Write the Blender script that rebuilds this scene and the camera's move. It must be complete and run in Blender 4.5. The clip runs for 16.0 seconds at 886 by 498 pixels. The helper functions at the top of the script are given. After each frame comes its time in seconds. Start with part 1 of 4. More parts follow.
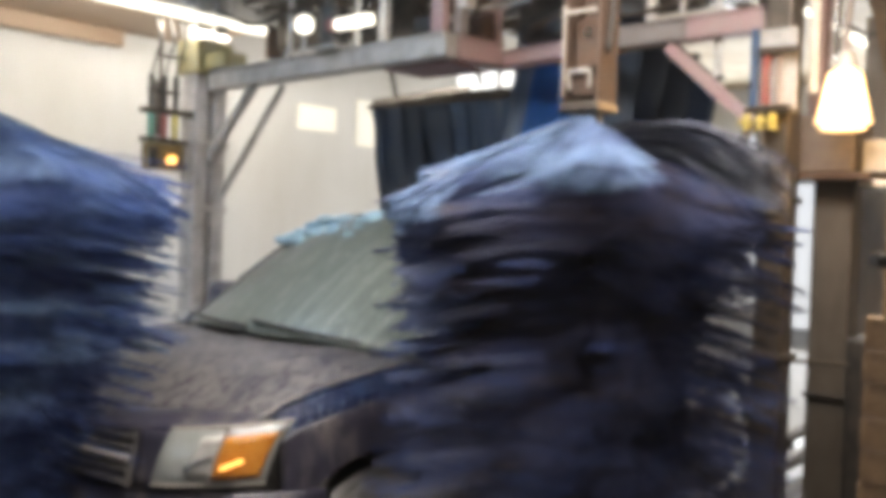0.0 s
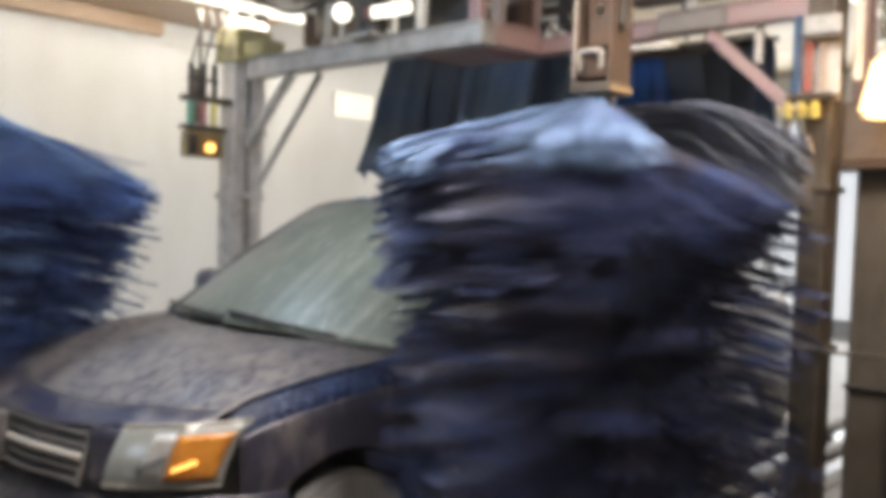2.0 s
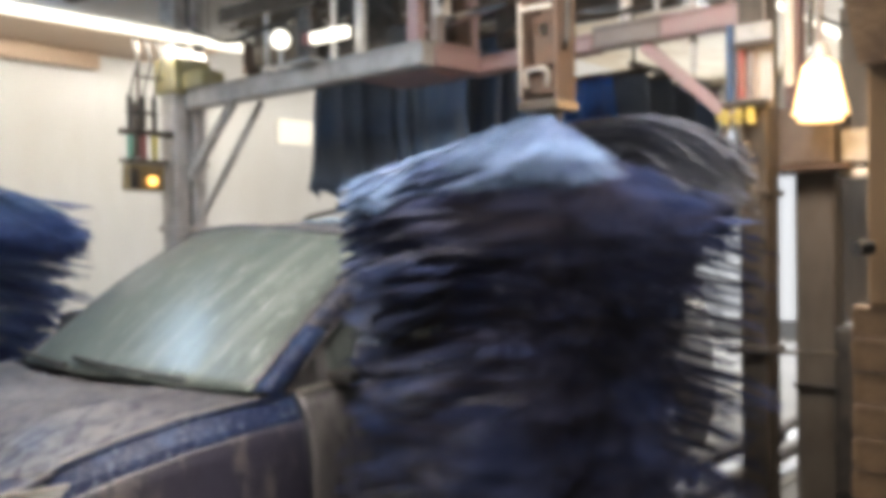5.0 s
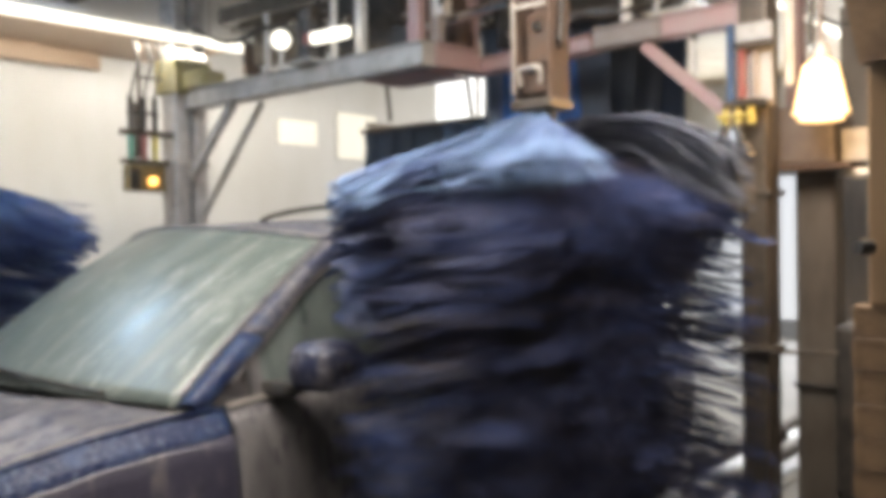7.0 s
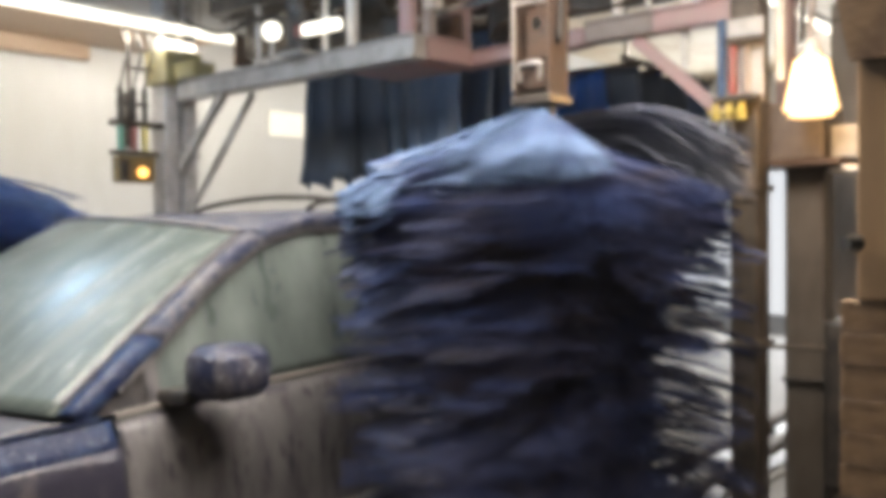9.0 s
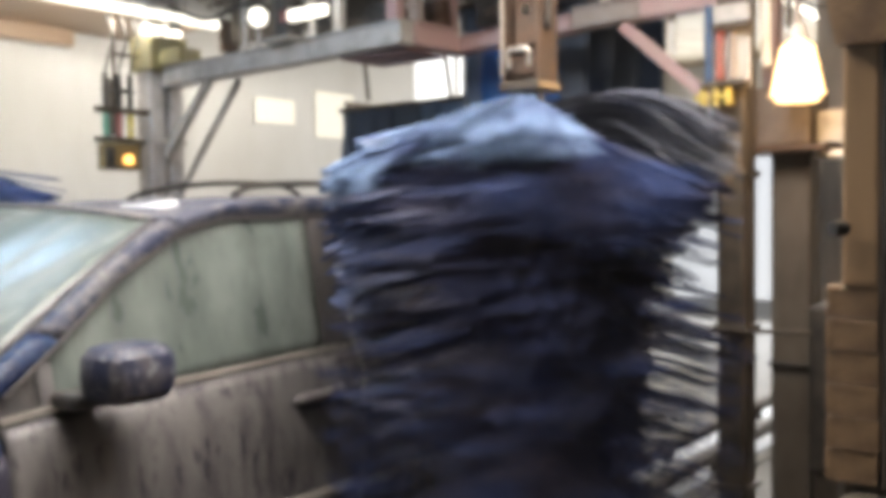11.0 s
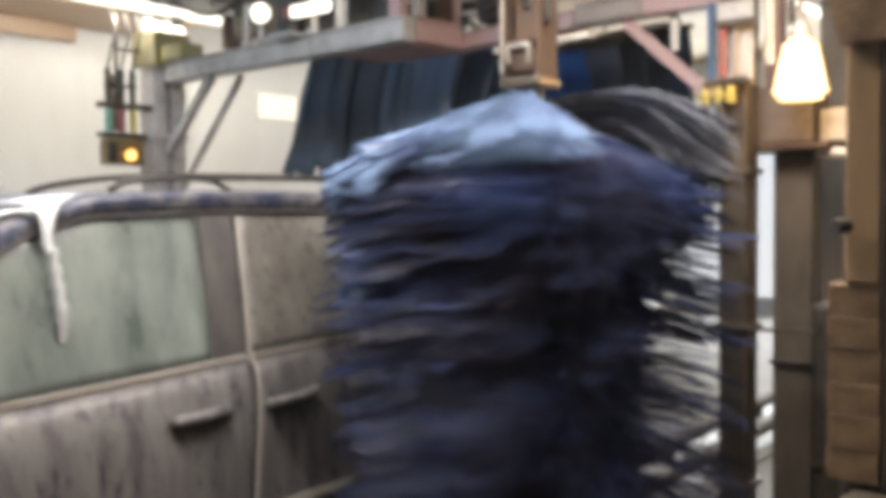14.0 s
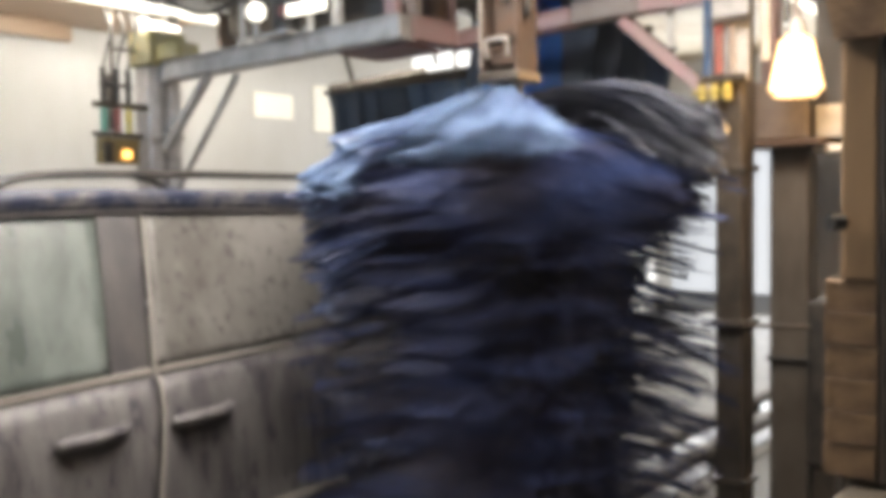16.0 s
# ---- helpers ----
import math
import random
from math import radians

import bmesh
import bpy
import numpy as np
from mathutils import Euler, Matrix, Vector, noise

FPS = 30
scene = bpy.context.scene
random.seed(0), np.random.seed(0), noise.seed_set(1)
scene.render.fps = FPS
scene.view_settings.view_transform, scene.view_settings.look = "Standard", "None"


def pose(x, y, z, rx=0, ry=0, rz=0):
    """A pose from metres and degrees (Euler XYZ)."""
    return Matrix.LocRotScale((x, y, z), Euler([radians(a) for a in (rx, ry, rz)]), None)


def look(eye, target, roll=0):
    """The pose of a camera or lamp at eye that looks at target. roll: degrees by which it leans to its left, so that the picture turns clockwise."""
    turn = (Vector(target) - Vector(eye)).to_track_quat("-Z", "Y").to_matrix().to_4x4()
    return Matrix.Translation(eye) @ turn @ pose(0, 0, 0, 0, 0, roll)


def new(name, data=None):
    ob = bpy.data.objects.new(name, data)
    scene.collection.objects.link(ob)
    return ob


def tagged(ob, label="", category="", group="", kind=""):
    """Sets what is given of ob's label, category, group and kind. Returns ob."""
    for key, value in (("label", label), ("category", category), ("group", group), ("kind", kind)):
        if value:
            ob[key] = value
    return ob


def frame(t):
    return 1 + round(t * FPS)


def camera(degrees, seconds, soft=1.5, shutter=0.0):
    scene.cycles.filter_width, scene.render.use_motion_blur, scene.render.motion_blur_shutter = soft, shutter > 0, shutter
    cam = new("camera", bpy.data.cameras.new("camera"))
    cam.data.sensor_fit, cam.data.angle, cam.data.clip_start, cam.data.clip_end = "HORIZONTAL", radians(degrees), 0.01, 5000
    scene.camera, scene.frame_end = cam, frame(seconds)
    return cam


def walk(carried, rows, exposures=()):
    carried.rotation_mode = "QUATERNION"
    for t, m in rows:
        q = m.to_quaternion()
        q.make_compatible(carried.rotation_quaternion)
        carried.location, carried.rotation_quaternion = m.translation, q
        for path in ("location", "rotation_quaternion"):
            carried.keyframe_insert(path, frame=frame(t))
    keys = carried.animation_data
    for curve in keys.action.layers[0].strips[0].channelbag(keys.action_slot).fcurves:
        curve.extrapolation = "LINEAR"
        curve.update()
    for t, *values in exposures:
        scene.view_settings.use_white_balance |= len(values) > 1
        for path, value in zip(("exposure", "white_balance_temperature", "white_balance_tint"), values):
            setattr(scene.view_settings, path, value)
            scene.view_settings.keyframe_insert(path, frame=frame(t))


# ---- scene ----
# ---------------------------------------------------------------- camera
EYE = (0.0, 0.0, 1.575)
# seconds, camera turn (x, y, z degrees), place of the van's nose along the bay
ROWS = [
    (0, 88.64, -1.84, -49.53, 1.559),
    (0.5, 87.83, -1.62, -48.85, 1.483),
    (1, 87.67, -1.74, -48.57, 1.409),
    (1.5, 87.76, -1.46, -47.36, 1.321),
    (2, 87.84, -2.09, -47.32, 1.232),
    (2.5, 87.80, -2.34, -47.45, 1.144),
    (3, 88.29, -2.03, -47.85, 1.058),
    (3.5, 89.03, 0.28, -49.85, 0.972),
    (4, 89.04, 0.76, -50.50, 0.898),
    (6.5, 89.32, 0.86, -50.29, 0.526),
    (7, 89.14, 0.87, -50.39, 0.445),
    (7.5, 89.02, 0.70, -50.57, 0.353),
    (8, 88.94, 0.42, -50.89, 0.257),
    (8.5, 88.87, 0.39, -50.92, 0.165),
    (9, 88.72, 0.51, -50.97, 0.076),
    (11.5, 87.76, 0.59, -51.84, -0.299),
    (12, 87.69, 0.44, -51.92, -0.367),
    (12.5, 87.63, 0.36, -52.01, -0.445),
    (13, 87.63, 0.37, -51.97, -0.531),
    (13.5, 87.67, 0.38, -51.74, -0.636),
    (14, 87.69, 0.47, -51.60, -0.752),
    (14.5, 87.63, 0.55, -51.51, -0.861),
    (15, 87.54, 0.90, -51.48, -0.968),
    (15.5, 87.42, 1.12, -51.62, -1.058),
    (16, 87.57, 0.74, -51.80, -1.121),
]
cam = camera(50.35, 16.0, soft=7.2, shutter=1.0)
walk(cam, [(t, pose(*EYE, a, b, c)) for t, a, b, c, s in ROWS], exposures=[(0.0, 0.06), (16.0, 0.06)])

# ---------------------------------------------------------------- world and light
world = bpy.data.worlds.new("world")
scene.world = world
world.use_nodes = True
wn = world.node_tree.nodes
sky = wn.new("ShaderNodeTexSky")
sky.sky_type, sky.sun_disc = "NISHITA", False
sky.sun_elevation, sky.sun_rotation = radians(35), radians(200)
wn["Background"].inputs[1].default_value = 0.12
world.node_tree.links.new(sky.outputs[0], wn["Background"].inputs[0])


def area(name, eye, target, sx, sy, watts, colour):
    d = bpy.data.lights.new(name, "AREA")
    d.shape, d.size, d.size_y, d.energy, d.color = "RECTANGLE", sx, sy, watts, colour
    ob = new(name, d)
    ob.matrix_world = look(eye, target)
    return ob


sun_d = bpy.data.lights.new("sun", "SUN")
sun_d.energy, sun_d.angle, sun_d.color = 0.8, radians(0.5), (1, 0.95, 0.88)
sun_o = new("sun", sun_d)
sun_o.matrix_world = look((6, -20, 16), (0, 0, 0))

# daylight through the bay's entrance, and an added bluish lamp at its other end
area("entrance_daylight", (13.4, 3.4, 1.7), (4, 3.4, 1.3), 5.8, 3.1, 300, (0.95, 0.97, 1.0))
area("exit_end_fill", (-7.9, 3.6, 2.0), (0, 3.4, 1.6), 1.8, 1.2, 25, (0.62, 0.78, 1.0))
# the fluorescent tube by the soffit, then three added tubes that fill the bay
area("tube_and_fill_light", (3.75, 5.30, 2.82), (3.75, 6.1, 1.75), 2.6, 0.10, 28, (1.0, 0.93, 0.82))
area("tube_and_fill_light", (1.8, 1.7, 3.24), (1.9, 1.8, 0), 2.9, 0.12, 170, (1.0, 0.93, 0.86))
area("tube_and_fill_light", (8.6, 2.6, 3.24), (8.6, 3.6, 0), 2.9, 0.12, 190, (1.0, 0.93, 0.82))
area("tube_and_fill_light", (1.7, 0.95, 3.24), (1.9, 1.3, 0), 2.4, 0.12, 42, (1.0, 0.93, 0.86))


# ---------------------------------------------------------------- materials
def mat(name, base, rough=0.5, metal=0.0, second=None, amount=0.5, scale=8.0, stretch=(1, 1, 1), bump=0.15,
        fine=60.0, contrast=(0.4, 0.65), spec=0.5, coat=0.0, emit=None, power=0.0, rough2=None, fleck=None):
    """Base colour broken by a coarse noise into a second colour, with fine relief; stretch makes streaks."""
    m = bpy.data.materials.new(name)
    m.use_nodes = True
    nt = m.node_tree
    n, l = nt.nodes, nt.links
    b = n["Principled BSDF"]
    b.inputs["Roughness"].default_value, b.inputs["Metallic"].default_value = rough, metal
    b.inputs["Specular IOR Level"].default_value = spec
    b.inputs["Coat Weight"].default_value = coat
    b.inputs["Base Color"].default_value = (*base, 1)
    if emit:
        b.inputs["Emission Color"].default_value, b.inputs["Emission Strength"].default_value = (*emit, 1), power
    tc = n.new("ShaderNodeTexCoord")
    mp = n.new("ShaderNodeMapping")
    mp.inputs["Scale"].default_value = stretch
    l.new(tc.outputs["Object"], mp.inputs[0])
    if second:
        nz = n.new("ShaderNodeTexNoise")
        nz.inputs["Scale"].default_value, nz.inputs["Detail"].default_value = scale, 8
        nz.inputs["Roughness"].default_value = 0.65
        l.new(mp.outputs[0], nz.inputs[0])
        rp = n.new("ShaderNodeMapRange")
        rp.inputs[1].default_value, rp.inputs[2].default_value = contrast
        rp.inputs[4].default_value = amount
        l.new(nz.outputs[0], rp.inputs[0])
        mx = n.new("ShaderNodeMix")
        mx.data_type = "RGBA"
        mx.inputs[6].default_value, mx.inputs[7].default_value = (*base, 1), (*second, 1)
        l.new(rp.outputs[0], mx.inputs[0])
        out = mx.outputs[2]
        if fleck:
            tone, fscale, lo, hi, most, fstretch = fleck
            fm = n.new("ShaderNodeMapping")
            fm.inputs["Scale"].default_value = fstretch
            l.new(tc.outputs["Object"], fm.inputs[0])
            fz = n.new("ShaderNodeTexNoise")
            fz.inputs["Scale"].default_value, fz.inputs["Detail"].default_value, fz.inputs["Roughness"].default_value = fscale, 6, 0.7
            l.new(fm.outputs[0], fz.inputs[0])
            fr = n.new("ShaderNodeMapRange")
            fr.inputs[1].default_value, fr.inputs[2].default_value, fr.inputs[4].default_value = lo, hi, most
            l.new(fz.outputs[0], fr.inputs[0])
            m2 = n.new("ShaderNodeMix")
            m2.data_type = "RGBA"
            m2.inputs[7].default_value = (*tone, 1)
            l.new(fr.outputs[0], m2.inputs[0])
            l.new(out, m2.inputs[6])
            out = m2.outputs[2]
        l.new(out, b.inputs["Base Color"])
        if rough2 is not None:
            rr = n.new("ShaderNodeMapRange")
            rr.inputs[3].default_value, rr.inputs[4].default_value = rough, rough2
            l.new(rp.outputs[0], rr.inputs[0])
            l.new(rr.outputs[0], b.inputs["Roughness"])
    if bump:
        f = n.new("ShaderNodeTexNoise")
        f.inputs["Scale"].default_value, f.inputs["Detail"].default_value = fine, 5
        l.new(mp.outputs[0], f.inputs[0])
        bp = n.new("ShaderNodeBump")
        bp.inputs["Strength"].default_value, bp.inputs["Distance"].default_value = bump, 0.01
        l.new(f.outputs[0], bp.inputs["Height"])
        l.new(bp.outputs[0], b.inputs["Normal"])
    return m


M = {}
M["wall"] = mat("wet_white_wall_panel", (0.69, 0.69, 0.675), 0.3, second=(0.56, 0.55, 0.51), amount=0.7, scale=1.6, stretch=(1, 1, 0.3), bump=0.1, fine=6)
M["floor"] = mat("wet_concrete", (0.10, 0.09, 0.075), 0.58, second=(0.065, 0.06, 0.052), amount=0.9, scale=2.5, bump=0.3, fine=20, rough2=0.6)
M["ceiling"] = mat("ceiling_panel", (0.62, 0.55, 0.42), 0.6, second=(0.45, 0.33, 0.20), amount=0.8, scale=2, bump=0.1)
M["steel"] = mat("galvanised_steel", (0.50, 0.49, 0.465), 0.45, 0.3, second=(0.30, 0.275, 0.25), amount=0.8, scale=9, bump=0.25)
M["pinksteel"] = mat("red_stained_steel", (0.42, 0.275, 0.27), 0.5, 0.2, second=(0.40, 0.31, 0.29), amount=0.8, scale=7, bump=0.25)
M["post"] = mat("grimy_painted_post", (0.52, 0.50, 0.48), 0.5, 0.1, second=(0.27, 0.25, 0.23), amount=0.9, scale=6, bump=0.3)
M["dark"] = mat("black_rubber", (0.022, 0.021, 0.02), 0.45, second=(0.07, 0.06, 0.05), amount=0.7, scale=12, bump=0.3)
M["darksteel"] = mat("dark_wet_steel", (0.080, 0.068, 0.056), 0.28, 0.5, second=(0.16, 0.13, 0.10), amount=0.7, scale=8, bump=0.3)
M["motorbox"] = mat("pinkish_grey_paint", (0.20, 0.165, 0.15), 0.5, second=(0.12, 0.098, 0.086), amount=0.9, scale=6, bump=0.25)
M["railsteel"] = mat("dull_wet_rail", (0.10, 0.085, 0.068), 0.55, 0.2, second=(0.055, 0.046, 0.038), amount=0.9, scale=6, stretch=(0.4, 1, 1), bump=0.3)
M["rust"] = mat("rusty_channel", (0.095, 0.056, 0.036), 0.6, 0.3, second=(0.070, 0.049, 0.038), amount=1, scale=14, bump=0.5)
M["brick"] = mat("brown_glazed_brick", (0.25, 0.155, 0.08), 0.4, second=(0.15, 0.09, 0.05), amount=0.9, scale=14, bump=0.5)
M["mortar"] = mat("mortar", (0.16, 0.12, 0.08), 0.9, second=(0.1, 0.08, 0.06), amount=0.8, scale=30, bump=0.5)
M["yellow"] = mat("yellow_plastic", (0.62, 0.50, 0.08), 0.45, second=(0.40, 0.36, 0.18), amount=0.8, scale=9, bump=0.1)
M["blueplastic"] = mat("blue_plastic", (0.035, 0.085, 0.19), 0.45, second=(0.05, 0.07, 0.12), amount=0.8, scale=12, bump=0.2)
M["redplastic"] = mat("red_plastic", (0.30, 0.085, 0.075), 0.45, second=(0.25, 0.13, 0.11), amount=0.8, scale=12, bump=0.2)
M["greenplastic"] = mat("green_hose", (0.10, 0.28, 0.20), 0.4, second=(0.1, 0.2, 0.2), amount=0.6, scale=9, bump=0.1)
M["white"] = mat("white_pipe", (0.72, 0.70, 0.66), 0.35, second=(0.5, 0.47, 0.42), amount=0.7, scale=8, bump=0.1)
M["chrome"] = mat("bright_metal", (0.7, 0.69, 0.66), 0.15, 1.0, bump=0.1)
M["tube"] = mat("lit_tube", (0.9, 0.9, 0.85), 0.4, bump=0, emit=(1.0, 0.94, 0.80), power=2.6)
M["warmlamp"] = mat("lit_warm_glass", (0.9, 0.8, 0.6), 0.4, bump=0, emit=(1.0, 0.62, 0.26), power=4.0)
M["amberlamp"] = mat("lit_amber_lens", (0.9, 0.5, 0.1), 0.4, bump=0, emit=(1.0, 0.5, 0.12), power=4.0)
M["film"] = mat("brown_soap_film_over_navy_paint", (0.128, 0.119, 0.117), 0.5, second=(0.062, 0.056, 0.061), amount=0.9, scale=5, stretch=(2.6, 2.6, 0.26), bump=0.25, fine=60, contrast=(0.45, 0.62), rough2=0.3, fleck=((0.030, 0.027, 0.036), 26, 0.535, 0.61, 0.85, (1, 1, 0.22)))
M["hoodfilm"] = mat("mottled_soap_film", (0.145, 0.135, 0.132), 0.6, second=(0.085, 0.08, 0.083), amount=0.9, scale=4, stretch=(0.8, 1.4, 1), bump=0.6, fine=30, contrast=(0.44, 0.58), rough2=0.4, fleck=((0.020, 0.019, 0.034), 21, 0.485, 0.56, 0.95, (0.7, 1.5, 1)))
M["paint"] = mat("navy_paint_with_soap_film", (0.070, 0.072, 0.098), 0.55, second=(0.185, 0.178, 0.18), amount=0.85, scale=10, bump=0.25, contrast=(0.45, 0.62), rough2=0.65, spec=0.3, fleck=((0.34, 0.34, 0.36), 42, 0.60, 0.72, 0.6, (1, 1, 1)))
M["speckle"] = mat("navy_paint_dotted_with_foam", (0.008, 0.015, 0.050), 0.4, second=(0.022, 0.042, 0.10), amount=0.9, scale=11, bump=0.6, fine=45, contrast=(0.46, 0.60), rough2=0.55, spec=0.25, fleck=((0.115, 0.13, 0.17), 52, 0.535, 0.63, 0.75, (1, 1, 1)))
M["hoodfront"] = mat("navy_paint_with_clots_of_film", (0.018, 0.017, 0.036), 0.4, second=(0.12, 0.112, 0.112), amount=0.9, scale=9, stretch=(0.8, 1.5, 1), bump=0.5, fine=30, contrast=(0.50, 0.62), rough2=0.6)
M["strip"] = mat("navy_paint_with_dried_foam", (0.024, 0.030, 0.060), 0.5, second=(0.165, 0.155, 0.155), amount=0.9, scale=12, bump=0.4, fine=60, contrast=(0.42, 0.62), rough2=0.6, spec=0.35, fleck=((0.30, 0.30, 0.31), 40, 0.56, 0.70, 0.7, (1, 1, 1)))
M["palefilm"] = mat("pale_soap_residue", (0.27, 0.25, 0.228), 0.5, second=(0.28, 0.25, 0.22), amount=0.8, scale=14, bump=0.3)
M["pillar"] = mat("dark_filmed_trim", (0.045, 0.041, 0.043), 0.4, second=(0.085, 0.077, 0.072), amount=0.8, scale=8, stretch=(1.5, 1.5, .4), bump=0.2, contrast=(0.42, 0.66))
M["windshield"] = mat("soap_streaked_green_glass", (0.085, 0.103, 0.093), 0.32, second=(0.155, 0.17, 0.153), amount=0.9, scale=2.6, stretch=(0.35, 7.5, 0.35), spec=0.4, bump=0.2, fine=5, contrast=(0.49, 0.64), rough2=0.55, fleck=((0.40, 0.41, 0.37), 24, 0.57, 0.66, 0.65, (0.22, 2.4, 0.22)))
M["sideglass"] = mat("soap_filmed_green_glass", (0.064, 0.078, 0.071), 0.25, second=(0.19, 0.212, 0.195), amount=0.85, scale=3.6, stretch=(1.2, 1.2, 0.3), bump=0.12, fine=25, contrast=(0.36, 0.70), rough2=0.5, fleck=((0.055, 0.066, 0.056), 18, 0.54, 0.72, 0.7, (1, 1, 0.25)))
M["filmglass"] = mat("brown_filmed_glass", (0.155, 0.146, 0.134), 0.4, second=(0.085, 0.078, 0.07), amount=0.9, scale=3.5, stretch=(1, 1, 0.5), bump=0.2, fine=30, contrast=(0.45, 0.62), rough2=0.3, fleck=((0.035, 0.032, 0.03), 30, 0.55, 0.64, 0.85, (1, 1, 0.6)))
M["beigepink"] = mat("pale_pinkish_paint", (0.29, 0.255, 0.235), 0.45, second=(0.23, 0.19, 0.17), amount=0.8, scale=8, bump=0.2)
M["palemetal"] = mat("worn_bright_steel", (0.62, 0.58, 0.52), 0.3, 0.7, second=(0.4, 0.34, 0.28), amount=0.7, scale=30, bump=0.2)
M["greybar"] = mat("soap_dulled_chrome", (0.13, 0.12, 0.115), 0.4, 0.3, second=(0.07, 0.065, 0.07), amount=0.8, scale=20, bump=0.3)
M["paleyellow"] = mat("stained_pale_yellow", (0.27, 0.235, 0.10), 0.5, second=(0.24, 0.225, 0.18), amount=0.9, scale=7, bump=0.2)
M["oldyellow"] = mat("dull_yellow_plastic", (0.20, 0.14, 0.05), 0.5, second=(0.11, 0.085, 0.045), amount=0.9, scale=14, bump=0.2)
M["paleblue"] = mat("pale_blue_suds", (0.34, 0.50, 0.58), 0.45, second=(0.18, 0.32, 0.44), amount=0.9, scale=16, bump=0.5)
M["darkpost"] = mat("grimy_grey_column", (0.105, 0.090, 0.075), 0.35, second=(0.058, 0.048, 0.039), amount=0.9, scale=7, stretch=(1, 1, .4), bump=0.3)
# overhead light is put into this paler copy of the brush cloth
M["crown"] = mat("toplit_wet_cloth", (0.10, 0.155, 0.27), 0.4, second=(0.22, 0.31, 0.43), amount=0.9, scale=5, bump=0.2, fleck=((0.03, 0.045, 0.12), 5, 0.46, 0.58, 0.9, (1, 1, 1)))
M["daylight"] = mat("daylight_haze", (0.8, 0.8, 0.8), 0.9, bump=0, emit=(0.95, 0.97, 1.0), power=0.6)
M["partition"] = mat("wet_grey_partition", (0.30, 0.275, 0.245), 0.25, second=(0.20, 0.18, 0.155), amount=0.9, scale=3, stretch=(1, 1.5, 0.3), bump=0.2)
M["mirror"] = mat("foamed_mirror_housing", (0.018, 0.022, 0.052), 0.4, second=(0.095, 0.088, 0.095), amount=0.75, scale=9, stretch=(1.6, 1.6, 0.8), bump=0.4, contrast=(0.46, 0.60), rough2=0.55, fleck=((0.34, 0.34, 0.36), 40, 0.56, 0.64, 0.75, (1.2, 1.2, 0.7)))
M["soffit"] = mat("stained_pale_board", (0.57, 0.43, 0.31), 0.5, second=(0.43, 0.30, 0.20), amount=0.8, scale=3, stretch=(0.3, 2, 1), bump=0.15)
# glows to paint soft daylight reflected on the wet wall
M["glow_pane"] = mat("glowing_wall_reflection", (0.75, 0.73, 0.66), 0.3, bump=0.05, emit=(1.0, 0.96, 0.84), power=0.36)
M["brightpane"] = mat("bright_daylight_pane", (0.8, 0.8, 0.78), 0.3, bump=0.05, emit=(0.95, 0.97, 1.0), power=0.9)
M["skypane"] = mat("clear_daylight_pane", (0.8, 0.85, 0.9), 0.3, bump=0.05, emit=(0.50, 0.72, 1.0), power=45.0)
M["sill"] = mat("wet_dark_sill", (0.10, 0.082, 0.06), 0.45, second=(0.05, 0.042, 0.032), amount=0.8, scale=9, bump=0.3)
M["trimdark"] = mat("dark_brown_trim", (0.035, 0.025, 0.02), 0.5, second=(0.06, 0.045, 0.03), amount=0.8, scale=12, bump=0.2)
M["board"] = mat("brown_board", (0.36, 0.225, 0.115), 0.42, second=(0.22, 0.135, 0.07), amount=0.8, scale=4, stretch=(2, 2, 0.3), bump=0.2)
M["fender"] = mat("navy_paint_with_thin_film", (0.030, 0.028, 0.044), 0.38, second=(0.122, 0.108, 0.106), amount=0.9, scale=5, stretch=(1.8, 1.8, 0.4), bump=0.25, contrast=(0.49, 0.66), rough2=0.5, fleck=((0.022, 0.021, 0.034), 28, 0.52, 0.60, 0.85, (1, 1, 0.5)))
M["amber"] = mat("amber_lens", (0.46, 0.19, 0.03), 0.15, second=(0.33, 0.09, 0.008), amount=0.6, scale=25, bump=0.4, fine=90)
M["lens"] = mat("clear_headlamp", (0.38, 0.39, 0.37), 0.12, 0.2, second=(0.28, 0.29, 0.28), amount=0.7, scale=7, bump=0.1)
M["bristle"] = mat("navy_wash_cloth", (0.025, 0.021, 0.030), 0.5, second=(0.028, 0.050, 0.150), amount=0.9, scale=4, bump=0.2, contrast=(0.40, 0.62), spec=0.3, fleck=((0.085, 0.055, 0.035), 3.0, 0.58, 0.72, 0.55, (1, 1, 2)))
M["midcloth"] = mat("blue_wet_cloth", (0.030, 0.040, 0.095), 0.45, second=(0.055, 0.095, 0.24), amount=0.9, scale=5, bump=0.2, fleck=((0.24, 0.20, 0.16), 5.0, 0.62, 0.72, 0.6, (1, 1, 2)))
# shaded copy of the crown cloth, for the side away from the light
M["shadecloth"] = mat("shaded_wet_cloth", (0.082, 0.086, 0.10), 0.5, second=(0.035, 0.042, 0.075), amount=0.9, scale=5, bump=0.2, fleck=((0.15, 0.10, 0.07), 3.0, 0.58, 0.70, 0.5, (1, 1, 2)))
M["bluebristle"] = mat("blue_wash_cloth", (0.035, 0.048, 0.12), 0.4, second=(0.050, 0.10, 0.29), amount=0.9, scale=4, bump=0.2, fleck=((0.36, 0.42, 0.55), 5.0, 0.64, 0.74, 0.5, (1, 1, 2)))
M["cloth"] = mat("dark_navy_flap", (0.10, 0.125, 0.165), 0.6, second=(0.055, 0.085, 0.145), amount=0.9, scale=2.2, bump=0.3, spec=0.35)
